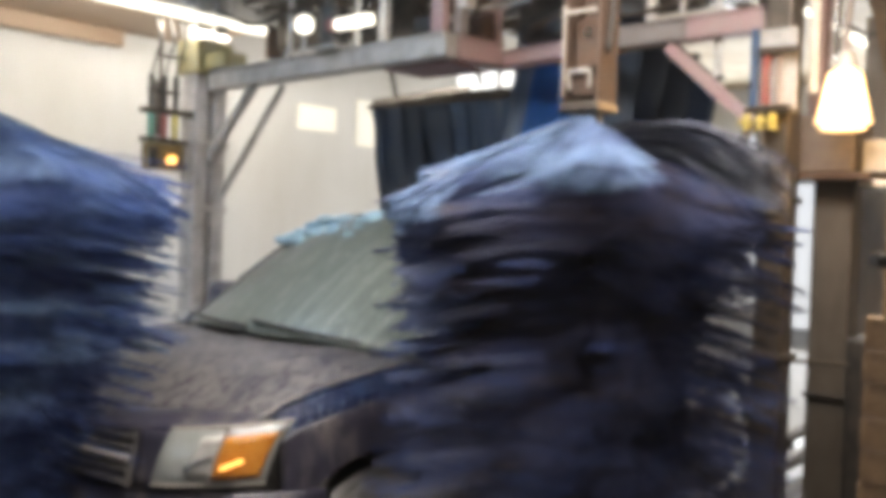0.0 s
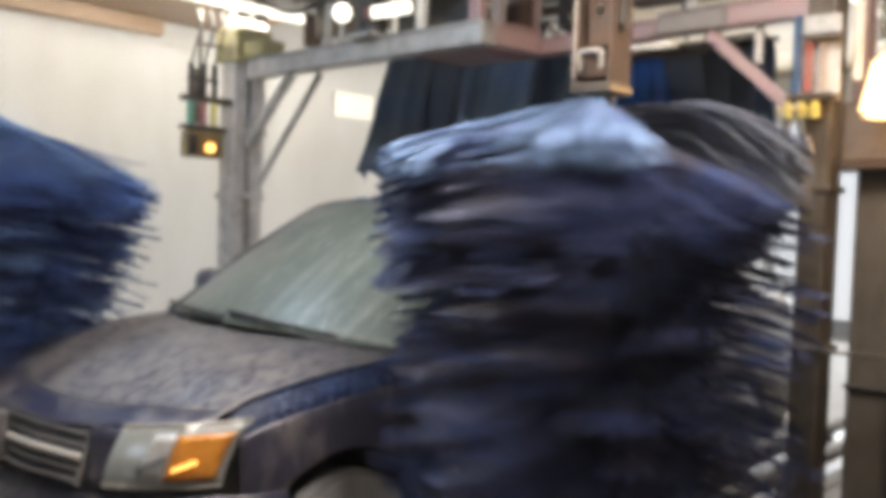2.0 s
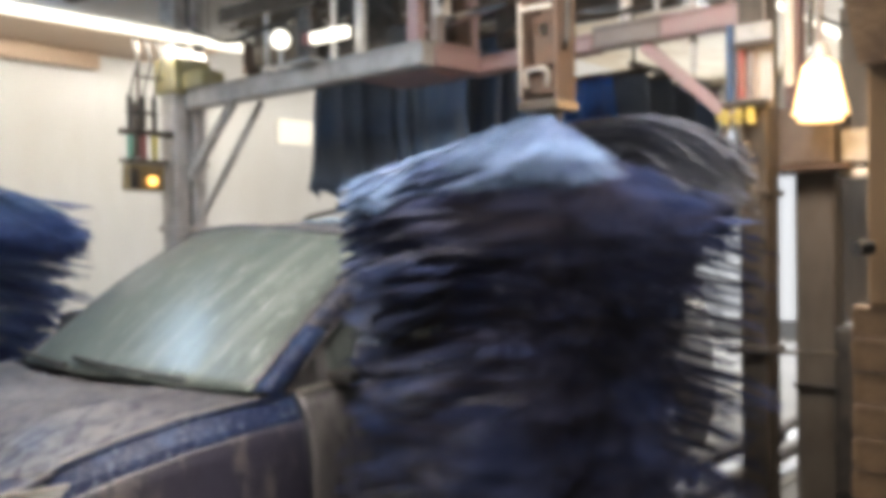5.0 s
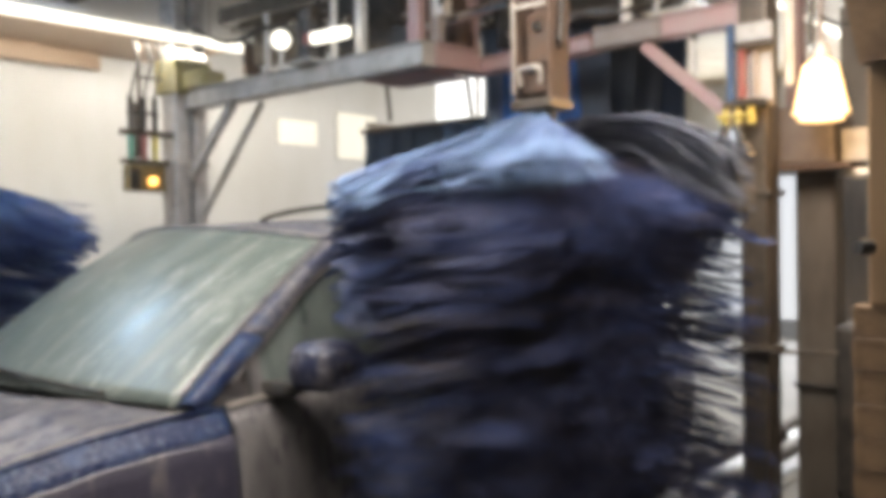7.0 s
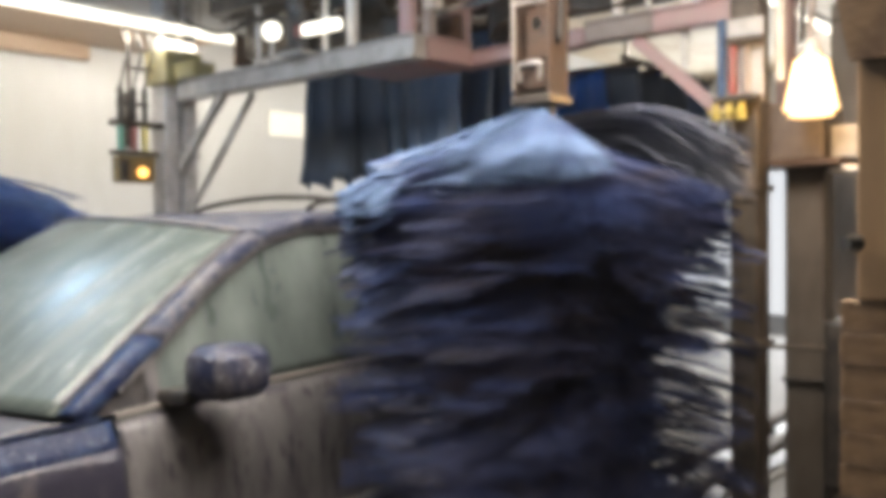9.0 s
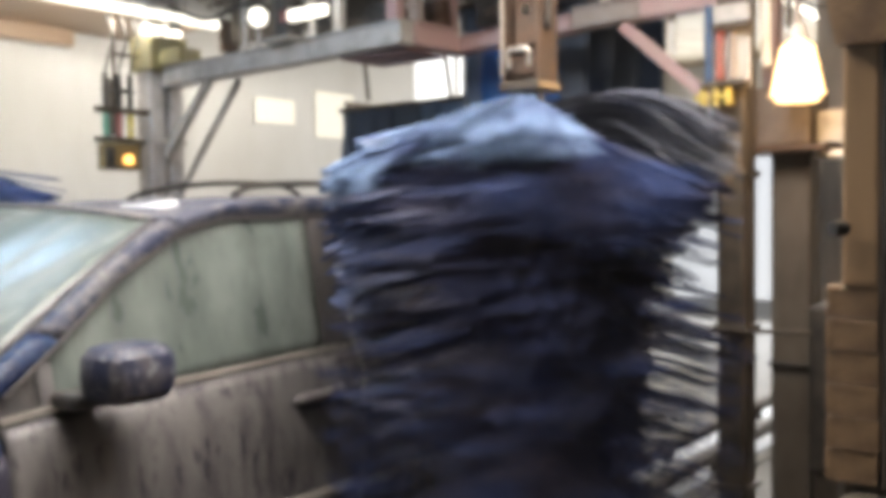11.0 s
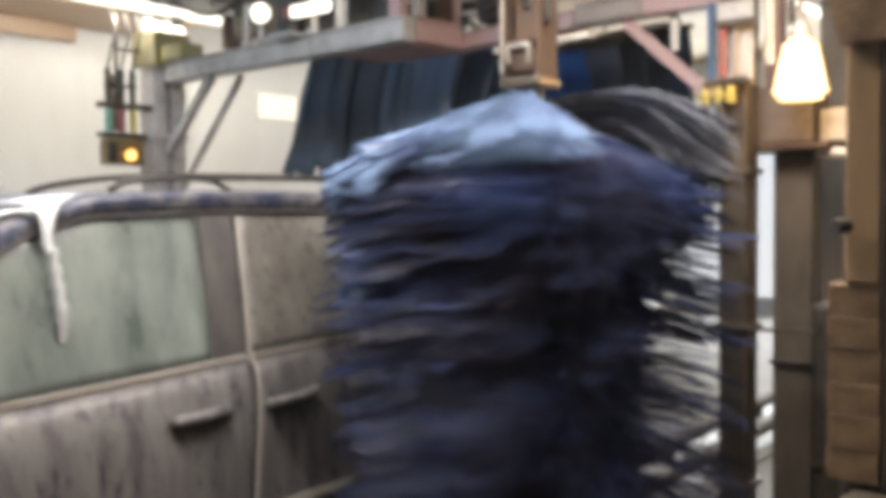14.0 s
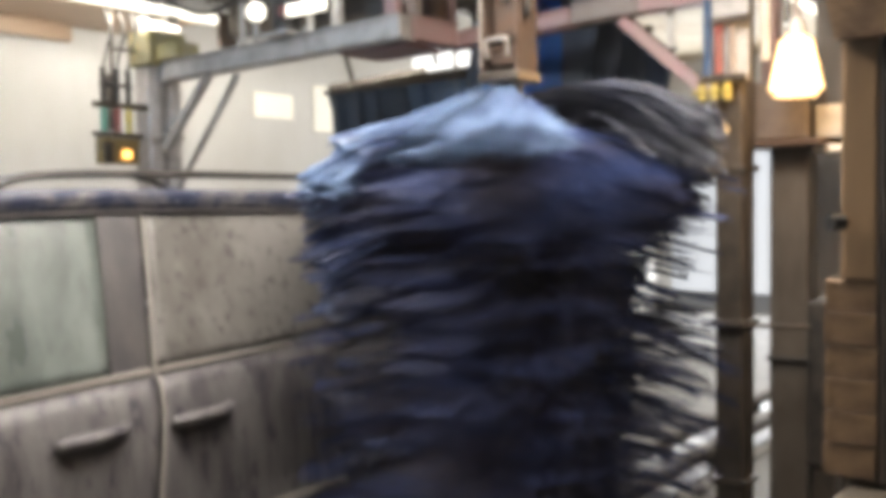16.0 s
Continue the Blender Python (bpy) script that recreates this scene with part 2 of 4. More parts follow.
M["bluecloth"] = mat("blue_flap", (0.026, 0.14, 0.48), 0.4, second=(0.022, 0.065, 0.21), amount=0.9, scale=3.4, stretch=(2, 2, 0.6), bump=0.3)
# the wet sheen on the blue flaps is painted as pale streaks
M["sheenflap"] = mat("blue_flap_with_painted_sheen", (0.12, 0.195, 0.33), 0.3, second=(0.38, 0.45, 0.53), amount=0.9, scale=3.0, stretch=(2.5, 2.5, 0.35), bump=0.4, contrast=(0.48, 0.66))


def streaked_pane():
    """Clear glass under a thin veil of mist with vertical runs of water."""
    m = bpy.data.materials.new("misted_window_glass")
    m.use_nodes = True
    n, l = m.node_tree.nodes, m.node_tree.links
    n.remove(n["Principled BSDF"])
    tc, mp = n.new("ShaderNodeTexCoord"), n.new("ShaderNodeMapping")
    mp.inputs["Scale"].default_value = (28, 1, 1.6)
    l.new(tc.outputs["Object"], mp.inputs[0])
    nz = n.new("ShaderNodeTexNoise")
    nz.inputs["Scale"].default_value, nz.inputs["Detail"].default_value = 1.6, 6
    l.new(mp.outputs[0], nz.inputs[0])
    rp = n.new("ShaderNodeMapRange")
    rp.inputs[1].default_value, rp.inputs[2].default_value = 0.45, 0.75
    rp.inputs[3].default_value, rp.inputs[4].default_value = 0.0009, 0.0022
    l.new(nz.outputs[0], rp.inputs[0])
    clear, veil = n.new("ShaderNodeBsdfTransparent"), n.new("ShaderNodeBsdfTranslucent")
    veil.inputs[0].default_value = (0.92, 0.86, 0.80, 1)
    mx = n.new("ShaderNodeMixShader")
    l.new(rp.outputs[0], mx.inputs[0])
    l.new(clear.outputs[0], mx.inputs[1])
    l.new(veil.outputs[0], mx.inputs[2])
    l.new(mx.outputs[0], n["Material Output"].inputs[0])
    return m


M["misted"] = streaked_pane()


def let_light_through(m, colour, share):
    """Wet cloth lets part of the light from behind come through."""
    n, l = m.node_tree.nodes, m.node_tree.links
    t, mx = n.new("ShaderNodeBsdfTranslucent"), n.new("ShaderNodeMixShader")
    t.inputs[0].default_value = (*colour, 1)
    mx.inputs[0].default_value = share
    l.new(n["Principled BSDF"].outputs[0], mx.inputs[1])
    l.new(t.outputs[0], mx.inputs[2])
    l.new(mx.outputs[0], n["Material Output"].inputs[0])


let_light_through(M["bluecloth"], (0.05, 0.30, 0.78), 0.45)
let_light_through(M["sheenflap"], (0.22, 0.34, 0.52), 0.4)
let_light_through(M["cloth"], (0.12, 0.17, 0.25), 0.35)
M["foam"] = mat("white_soap_foam", (0.64, 0.65, 0.66), 0.35, second=(0.46, 0.47, 0.49), amount=0.7, scale=22, bump=0.4)


# ---------------------------------------------------------------- mesh helpers
def part(name, bm, material, parent=None, label="", smooth=False):
    me = bpy.data.meshes.new(name)
    bm.to_mesh(me)
    bm.free()
    me.materials.append(material)
    if smooth:
        me.polygons.foreach_set("use_smooth", [True] * len(me.polygons))
    ob = new(name, me)
    if parent:
        ob.parent = parent
    if label:
        tagged(ob, label)
    return ob


def thing(name, at, label, category, group="", kind=""):
    e = new(name)
    e.location = at
    return tagged(e, label, category, group, kind)


def add_box(bm, lo, hi, bevel=0.006):
    c = [(a + b) / 2 for a, b in zip(lo, hi)]
    d = [abs(b - a) for a, b in zip(lo, hi)]
    r = bmesh.ops.create_cube(bm, size=1, matrix=Matrix.Translation(c) @ Matrix.Diagonal((*d, 1)))
    if bevel:
        es = list({e for v in r["verts"] for e in v.link_edges})
        bmesh.ops.bevel(bm, geom=es, offset=min(bevel, min(d) * 0.3), segments=2, affect="EDGES", profile=0.5)
    return bm


def box(lo, hi, bevel=0.006):
    return add_box(bmesh.new(), lo, hi, bevel)


def add_rod(bm, a, b, r, r2=None, seg=14):
    a, b = Vector(a), Vector(b)
    d = b - a
    m = Matrix.Translation((a + b) / 2) @ d.to_track_quat("Z", "Y").to_matrix().to_4x4()
    bmesh.ops.create_cone(bm, cap_ends=True, segments=seg, radius1=r, radius2=r if r2 is None else r2, depth=d.length, matrix=m)
    return bm


def rod(a, b, r, r2=None, seg=14):
    return add_rod(bmesh.new(), a, b, r, r2, seg)


def add_beam(bm, a, b, w, h, bevel=0.005):
    """A rectangular section w wide and h high from a to b."""
    a, b = Vector(a), Vector(b)
    d = b - a
    x = d.normalized()
    up = Vector((0, 0, 1)) if abs(x.z) < 0.95 else Vector((1, 0, 0))
    y = up.cross(x).normalized()
    z = x.cross(y)
    m = Matrix((x, y, z)).transposed().to_4x4()
    r = bmesh.ops.create_cube(bm, size=1, matrix=Matrix.Translation((a + b) / 2) @ m @ Matrix.Diagonal((d.length, w, h, 1)))
    if bevel:
        es = list({e for v in r["verts"] for e in v.link_edges})
        bmesh.ops.bevel(bm, geom=es, offset=bevel, segments=2, affect="EDGES")
    return bm


def beam(a, b, w, h, bevel=0.005):
    return add_beam(bmesh.new(), a, b, w, h, bevel)


def hose(pts, r, seg=8):
    """A bent tube through points."""
    bm = bmesh.new()
    pts = [Vector(p) for p in pts]
    fine = []
    for i in range(len(pts) - 1):
        p0, p1, p2, p3 = pts[max(i - 1, 0)], pts[i], pts[i + 1], pts[min(i + 2, len(pts) - 1)]
        for k in range(6):
            u = k / 6
            fine.append(0.5 * (2 * p1 + (p2 - p0) * u + (2 * p0 - 5 * p1 + 4 * p2 - p3) * u * u + (3 * p1 - p0 - 3 * p2 + p3) * u ** 3))
    fine.append(pts[-1])
    rings = []
    for i, p in enumerate(fine):
        d = (fine[min(i + 1, len(fine) - 1)] - fine[max(i - 1, 0)]).normalized()
        side = d.cross(Vector((0.31, 0.47, 0.83))).normalized()
        up = d.cross(side)
        rings.append([bm.verts.new(p + r * (math.cos(a) * side + math.sin(a) * up)) for a in [2 * math.pi * k / seg for k in range(seg)]])
    for a, b in zip(rings, rings[1:]):
        for k in range(seg):
            bm.faces.new((a[k], a[(k + 1) % seg], b[(k + 1) % seg], b[k]))
    bm.faces.new(rings[0][::-1])
    bm.faces.new(rings[-1])
    return bm


def patch(f, us, vs, thick=0.0):
    """A curved sheet f(u, v); thick gives it depth along its normals."""
    bm = bmesh.new()
    g = [[bm.verts.new(f(u, v)) for v in vs] for u in us]
    for i in range(len(us) - 1):
        for j in range(len(vs) - 1):
            q = [g[i][j], g[i + 1][j], g[i + 1][j + 1], g[i][j + 1]]
            if len({tuple(round(c, 5) for c in v.co) for v in q}) >= 3:
                bm.faces.new(q)
    bmesh.ops.remove_doubles(bm, verts=bm.verts[:], dist=1e-5)
    bmesh.ops.recalc_face_normals(bm, faces=bm.faces[:])
    if thick:
        thicken(bm, thick)
    return bm


def thicken(bm, thick):
    """Give an open sheet a back and a rim."""
    bm.normal_update()
    faces = bm.faces[:]
    rim = [tuple(e.verts) for e in bm.edges if len(e.link_faces) == 1]
    back = {v: bm.verts.new(v.co - v.normal * thick) for v in bm.verts[:]}
    for f in faces:
        bm.faces.new([back[v] for v in reversed(f.verts)])
    for a, b in rim:
        bm.faces.new((a, b, back[b], back[a]))
    bmesh.ops.recalc_face_normals(bm, faces=bm.faces[:])


def span(a, b, n):
    return [a + (b - a) * i / (n - 1) for i in range(n)]


def lerp(x, table):
    """Smooth reading of a short table of (x, value)."""
    if x <= table[0][0]:
        return table[0][1]
    for (a, p), (b, q) in zip(table, table[1:]):
        if x <= b:
            u = (x - a) / (b - a)
            return p + (q - p) * u
    return table[-1][1]


# ---------------------------------------------------------------- the bay
def structure(name, bm, material, label=""):
    return tagged(part(name, bm, material), label, "", "", "structure")


structure("ground", box((-60, -60, -0.36), (60, 60, -0.04), 0), M["floor"], "grey concrete ground outside the bay")
structure("floor", box((-8, 0.515, -0.03), (14, 6.4, 0.0), 0), M["floor"], "wet dark concrete floor of the wash bay")
structure("wall_far", box((-8, 6.4, -0.03), (14, 6.6, 3.8), 0), M["wall"], "wet off-white panelled bay wall")
structure("ceiling", box((-8, -3.2, 3.8), (14, 6.6, 3.95), 0), M["ceiling"], "stained pale ceiling of the bay")
structure("wall_near", box((1.90, 0.445, -0.03), (14, 0.515, 3.8), 0), M["mortar"], "brown brick wall beside the viewing window")
structure("wall_near_below", box((-8, 0.445, -0.03), (1.90, 0.515, 1.02), 0), M["mortar"], "brown brick wall below the viewing window")
structure("wall_near_above", box((-8, 0.445, 2.9), (1.90, 0.515, 3.8), 0), M["mortar"], "brown brick wall above the viewing window")
structure("wall_near_end", box((-8, 0.445, 1.02), (-3.0, 0.515, 2.9), 0), M["mortar"], "brown brick wall at the end of the viewing window")
structure("lobby_floor", box((-8, -3.2, -0.03), (14, 0.445, 0.0), 0), M["floor"], "dark floor of the viewing room")
structure("lobby_wall", box((-8, -3.35, -0.03), (14, -3.2, 3.8), 0), M["brick"], "brown wall of the viewing room")

# ---------------------------------------------------------------- van
D = 2.36
van = thing("minivan", (0, D, 0), "dark blue minivan covered in soap film, on the wash conveyor", "minivan")
YC = 1.02


def nose(y):
    """How far back the front of the body lies, at y from the middle."""
    return lerp(abs(y), [(0, .19), (.2, .20), (.4, .26), (.6, .335), (.78, .437), (.87, .58), (.92, .75), (.945, .92), (.96, 1.15)])


def half(x):
    return lerp(x, [(.335, .60), (.437, .78), (.51, .835), (.58, .87), (.75, .92), (.92, .945), (1.15, .96), (4.5, .965), (4.85, .94), (5.05, .86)])


def belt(x):
    return lerp(x, [(.44, .845), (.55, .865), (.64, .915), (.8, .955), (1.0, .988), (1.2, 1.005), (1.4, 1.012), (1.6, 1.03), (2.08, 1.05), (2.63, 1.072), (3.55, 1.10), (4.5, 1.13), (5.05, 1.14)])


def side_y(x, z, sgn):
    """Across place of the body side at height z below the belt."""
    u = min(max(z / belt(x), 0), 1)
    tuck = lerp(u, [(.2, .07), (.35, .02), (.55, .0), (.58, .012), (.75, .018), (.88, .035), (.95, .06), (1.0, .095)])
    return YC + sgn * (half(x) - tuck)


def arch(x):
    z = 0.24
    for xc in (.99, 4.02):
        if abs(x - xc) < .40:
            z = max(z, .33 + math.sqrt(.16 - (x - xc) ** 2))
    return z


def lean(x, z):
    """The rear edge of the front door leans back as it rises."""
    return .15 * (z - .95) * max(0, 1 - abs(x - 2.835) / .6)


def panel(x0, x1, sgn, cut=0.0, low=None):
    def f(x, v):
        lo, hi = arch(x), belt(x)
        if low is None:
            hi -= cut
        else:
            lo = hi - low
        z = lo + (hi - lo) * v
        return Vector((x + lean(x, z), side_y(x, z, sgn), z))
    n = max(6, int((x1 - x0) / .03))
    return patch(f, span(x0, x1, n), span(0, 1, 18), 0.012)


for sgn in (-1, 1):
    for nm, a, b in (("fender", .585, 1.466), ("front_door", 1.47, 2.828), ("sliding_door", 2.842, 4.00), ("quarter_panel", 4.015, 5.03)):
        part(nm, panel(a, b, sgn, .075 if nm == "fender" else 0), M["fender" if nm == "fender" else "film"], van, "panel under grey-brown soap film" if nm == "front_door" else "", smooth=True)


    part("fender_shoulder", panel(.585, 1.455, sgn, 0, .0745), M["speckle"], van, "blue paint dotted with foam", True)
    for xc in (.99, 4.02):
        part("wheel_well", patch(lambda a, y: Vector((xc + .41 * math.cos(a), YC + sgn * y, .33 + .41 * math.sin(a))), span(0, math.pi, 17), (.91, .72, .54)), M["dark"], van)
        part("well_wall", box((xc - .41, YC + sgn * .53 - .01, .22), (xc + .41, YC + sgn * .53 + .01, .78), .004), M["dark"], van)


def hull(x, v):
    zs = min(belt(x), lerp(x, [(.3, .80), (1.2, .99), (6, 1.2)])) - .03
    w = half(x) - .09
    tab = [(0, (-w, .2)), (.3, (-w, zs - .06)), (.36, (-w + .05, zs - .03)), (.5, (0, zs)), (.64, (w - .05, zs - .03)), (.7, (w, zs - .06)), (1, (w, .2))]
    for (a, p), (b, q) in zip(tab, tab[1:]):
        if v <= b:
            u = (v - a) / (b - a)
            y = p[0] + (q[0] - p[0]) * u
            return Vector((x, YC + y, max(p[1] + (q[1] - p[1]) * u, arch(x) + .02 if abs(y) > w - .2 else 0)))


part("inner_body", patch(hull, span(.36, 4.95, 60), span(0, 1, 41)), M["dark"], van, "black inner body")


def hood(u, y):
    yy = y * (.775 + .085 * u)
    xf, xb = nose(yy) + .015, 1.09 + .215 * y * y
    x = xf + (xb - xf) * u
    edge = lerp(x, [(.2, .80), (.3, .832), (.44, .862), (.55, .885), (.64, .925), (.8, .965), (1.0, 1.0), (1.2, 1.02), (1.4, 1.03)])
    crown = .075 * (1 - abs(y) ** 2.4) * min(1, u * 2.2) * (1 - .45 * u)
    ridge = .012 * math.exp(-((abs(y) - .62) / .10) ** 2) * min(1, 3 * u)
    return Vector((x, YC + yy, edge + crown + ridge))


hood_ob = part("hood", patch(hood, span(.16, 1, 26), span(-1, 1, 41), 0.012), M["hoodfilm"], van, "dark blue hood under mottled grey soap film", True)
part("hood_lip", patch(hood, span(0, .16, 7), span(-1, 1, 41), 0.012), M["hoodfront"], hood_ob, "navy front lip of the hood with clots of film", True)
for sgn in (-1, 1):
    part("hood_edge", hose([hood(u, sgn * .995) + Vector((0, 0, .004)) for u in span(.02, 1, 14)], .003, 6), M["palefilm"], hood_ob, "pale soap-caught hood edge", True)


def ztop(x):
    return lerp(x, [(1.9, 1.50), (2.1, 1.565), (2.4, 1.605), (2.9, 1.622), (3.6, 1.622), (4.2, 1.60), (4.9, 1.55)])


def gh(x, z, sgn):
    """Greenhouse side, leaning in from belt to roof."""
    u = (z - belt(x)) / (1.6 - belt(x))
    return YC + sgn * (.855 - .15 * u - .02 * u * u - lerp(x, [(4.4, 0), (5.0, .08)]))


def ws(u, v):
    """Windshield: u across -1..1, v up 0..1."""
    xb, xt = 1.10 + .22 * u * u, 1.94 + .17 * u * u
    zb, zt = 1.075 - .035 * u * u, 1.625 - .055 * u * u
    w = .80 + (.675 - .80) * v
    bow = .05 * math.sin(math.pi * v) * (1 - .8 * u * u)
    return Vector((xb + (xt - xb) * v - bow * .5, YC + u * w, zb + (zt - zb) * v + bow))


part("windshield", patch(ws, span(-1, 1, 33), span(0, 1, 16), 0.008), M["windshield"], van, "green glass streaked with pale soap", True)
part("windshield_moulding", hose([tuple(ws(u, 1.0) + Vector((-.004, 0, .004))) for u in span(-1, 1, 15)], .006, 6), M["palefilm"], van, "pale soap-caught edge of the windshield")
# wipers lying on the cowl
for y0, y1 in ((-.62, .02), (.02, .62)):
    part("wiper", hose([(ws(y0, .01).x - .02, YC + y0, ws(y0, .01).z + .018), (ws((y0 + y1) / 2, .02).x - .01, YC + (y0 + y1) / 2, ws((y0 + y1) / 2, .02).z + .020), (ws(y1, .045).x - .01, YC + y1, ws(y1, .045).z + .018)], .010), M["dark"], van, "black wiper blade")


def roof(u, y):
    fr = 1.925 + .17 * y * y
    x = fr + (4.95 - fr) * u
    w = .69 - lerp(x, [(4.4, 0), (5.0, .07)])
    k = min(1, (x - fr) / .45)
    k = k * k * (3 - 2 * k)
    z = (1.628 - .055 * y * y) * (1 - k) + (ztop(x) + .032 + .010 * (1 - abs(y) ** 2.4)) * k
    return Vector((x, YC + w * y, z))


part("roof", patch(roof, span(0, 1, 40), span(-1, 1, 23), 0.012), M["paint"], van, smooth=True)


def a_line(x):
    return lerp(x, [(1.36, 1.0), (1.43, 1.045), (1.676, 1.215), (1.92, 1.395), (2.17, 1.525), (2.37, 1.575), (2.9, 1.588), (3.6, 1.588), (5, 1.555)])


def side_sheet(x0, x1, sgn, inset=0.0, zhi=None):
    def f(x, v):
        lo = belt(x) + .008
        hi = a_line(x) if zhi is None else zhi(x)
        z = lo + (max(hi, lo + .001) - lo) * v
        return Vector((x + lean(x, z), gh(x, z, sgn) - sgn * inset, z))
    return patch(f, span(x0, x1, max(5, int((x1 - x0) / .04))), span(0, 1, 14), 0.008)


for sgn in (-1, 1):
    part("corner_glass", side_sheet(1.42, 1.60, sgn, .010), M["pillar"], van, smooth=True)
    part("front_door_glass", side_sheet(1.645, 2.70, sgn, .012), M["sideglass"], van, "green side glass filmed with soap", True)
    part("sliding_door_glass", side_sheet(2.86, 3.92, sgn, .012), M["filmglass"], van, "tinted glass under brown soap film", True)
    part("rear_side_glass", side_sheet(4.02, 4.80, sgn, .012), M["filmglass"], van, smooth=True)
    part("mirror_pillar", side_sheet(1.60, 1.645, sgn), M["film"], van)
    part("centre_pillar", side_sheet(2.70, 2.828, sgn, .004), M["pillar"], van, "dark window pillar")
    part("rear_pillar", side_sheet(3.92, 4.02, sgn, .004), M["pillar"], van)
    part("tail_pillar", side_sheet(4.80, 4.97, sgn), M["paint"], van)

    def pillar(v, w):
        """A-pillar between the windshield's edge and the side glass."""
        a = ws(sgn, v)
        x = 1.38 + (2.20 - 1.38) * v
        b = Vector((x, gh(x, a_line(x), sgn) + sgn * .004, a_line(x)))
        c = a.lerp(b, w)
        bulge = (.022 + .016 * max(0, 1 - v / .37)) * math.sin(math.pi * w)
        return c + Vector((-bulge * .6, sgn * bulge * .6, bulge * .6))
    part("cowl_side", patch(pillar, span(0, .37, 10), span(0, 1, 7), .012), M["speckle"], van, "blue paint dotted with foam", True)
    part("a_pillar", patch(pillar, span(.372, 1, 16), span(0, 1, 7), -.012), M["strip"], van, smooth=True)

    def rail(x, v):
        lo = a_line(x)
        top = roof((x - 2.095) / (4.95 - 2.095), sgn)
        a = Vector((x, gh(x, lo, sgn) + sgn * .004, lo))
        c = a.lerp(Vector((x, top.y, top.z)), v)
        bulge = .014 * math.sin(math.pi * v)
        return c + Vector((0, sgn * bulge, bulge))
    part("roof_side", patch(rail, span(2.16, 4.95, 50), span(0, 1, 7), .012), M["strip"], van, smooth=True)

    part("window_seal", hose([(x, gh(x, a_line(x) - .008, sgn) + sgn * .002, a_line(x) - .008) for x in span(1.5, 4.8, 60)], .008, 6), M["pillar"], van, "dark filmed window seal")
    part("windshield_seal", hose([tuple(ws(sgn * .992, v) + Vector((0, 0, .004))) for v in span(.04, 1, 14)], .009, 6), M["film"], van, "filmed edge of the windshield")

    def wing(x, v):
        """Top of the fender between the hood and the side panel."""
        a = Vector((x, side_y(x, belt(x), sgn), belt(x)))
        yin = .775 + .085 * max(0, (x - .45) / .85) + .004
        edge = lerp(x, [(.44, .862), (.55, .885), (.64, .925), (.8, .965), (1.0, 1.0), (1.2, 1.02), (1.4, 1.03)])
        b = Vector((x, YC + sgn * min(yin, half(x) - .1), edge - .004))
        c = a.lerp(b, v)
        return c + Vector((0, sgn * .008 * math.sin(math.pi * v), .012 * math.sin(math.pi * v)))
    part("fender_top", patch(wing, span(.56, 1.42, 24), span(0, 1, 6), .012), M["speckle"], van, "blue paint dotted with foam", True)

    bm = bmesh.new()
    for x0, x1 in ((1.47, 2.84), (2.865, 4.0)):
        n = 16
        for i in range(n):
            a, b = x0 + (x1 - x0) * i / n, x0 + (x1 - x0) * (i + 1) / n
            add_beam(bm, (a, YC + sgn * .868, belt(a) + .006), (b, YC + sgn * .868, belt(b) + .006), .016, .018, 0)
    part("belt_moulding", bm, M["palefilm"], van, "pale soap-caught window moulding")
    for x0, x1 in ((1.48, 2.76), (2.80, 3.60)):
        bm = beam((x0, YC + sgn * .964, .572), (x1, YC + sgn * .966, .585), .03, .04, .012)
        part("side_moulding", bm, M["palefilm"], van, "pale body side moulding")
    # bright edge of soap along the rear rim of the front door
    part("door_edge", hose([(2.842 + lean(2.842, z), (side_y(2.842, z, sgn) if z < 1.07 else gh(2.842, z, sgn)) + sgn * .004, z) for z in (.45, .6, .75, .9, 1.03, 1.1, 1.25, 1.4, 1.56)], .006, 6), M["palefilm"], van, "soap-caught door edge")

    for hx in (2.60, 2.98):
        hy = side_y(hx, .93, sgn)
        # flat dark oval paints the shade of the handle's recess
        cup = bmesh.new()
        bmesh.ops.create_uvsphere(cup, u_segments=16, v_segments=8, radius=1, matrix=Matrix.Translation((hx, hy, .915)) @ Matrix.Diagonal((.125, .010, .040, 1)))
        cup = part("handle_shade", cup, M["pillar"], van, "flat dark oval for the shade behind the handle", True)
        part("door_handle", hose([(hx - .11, hy + sgn * .008, .928), (hx - .06, hy + sgn * .035, .934), (hx + .05, hy + sgn * .035, .940), (hx + .105, hy + sgn * .008, .942)], .019), M["film"], cup, "handle under soap film", True)
    # mirror
    bm = bmesh.new()
    add_box(bm, (1.640, YC + sgn * .94, 1.055), (1.865, YC + sgn * 1.14, 1.225), .062)
    for v in bm.verts:
        v.co.x += .05 * (abs(v.co.y - YC) - 1.0)
    bmesh.ops.bevel(bm, geom=[e for e in bm.edges if e.calc_face_angle(0) > .3], offset=.012, segments=2, affect="EDGES")
    mir = part("door_mirror", bm, M["mirror"], van, "dark blue mirror housing ribbed with foam", True)
    part("mirror_arm", box((1.62, YC + sgn * .85, 1.04), (1.74, YC + sgn * .98, 1.085), .018), M["dark"], mir)
    bm = bmesh.new()
    bmesh.ops.create_uvsphere(bm, u_segments=12, v_segments=8, radius=.020, matrix=Matrix.Translation((1.64, YC + sgn * .93, 1.065)))
    part("foam_clot", bm, M["palefilm"], mir, "clot of grey foam", True)

    # wheels
    for xc in (.99, 4.02):
        wy = YC + sgn * .85
        bm = rod((xc, wy - .11, .33), (xc, wy + .11, .33), .33, seg=40)
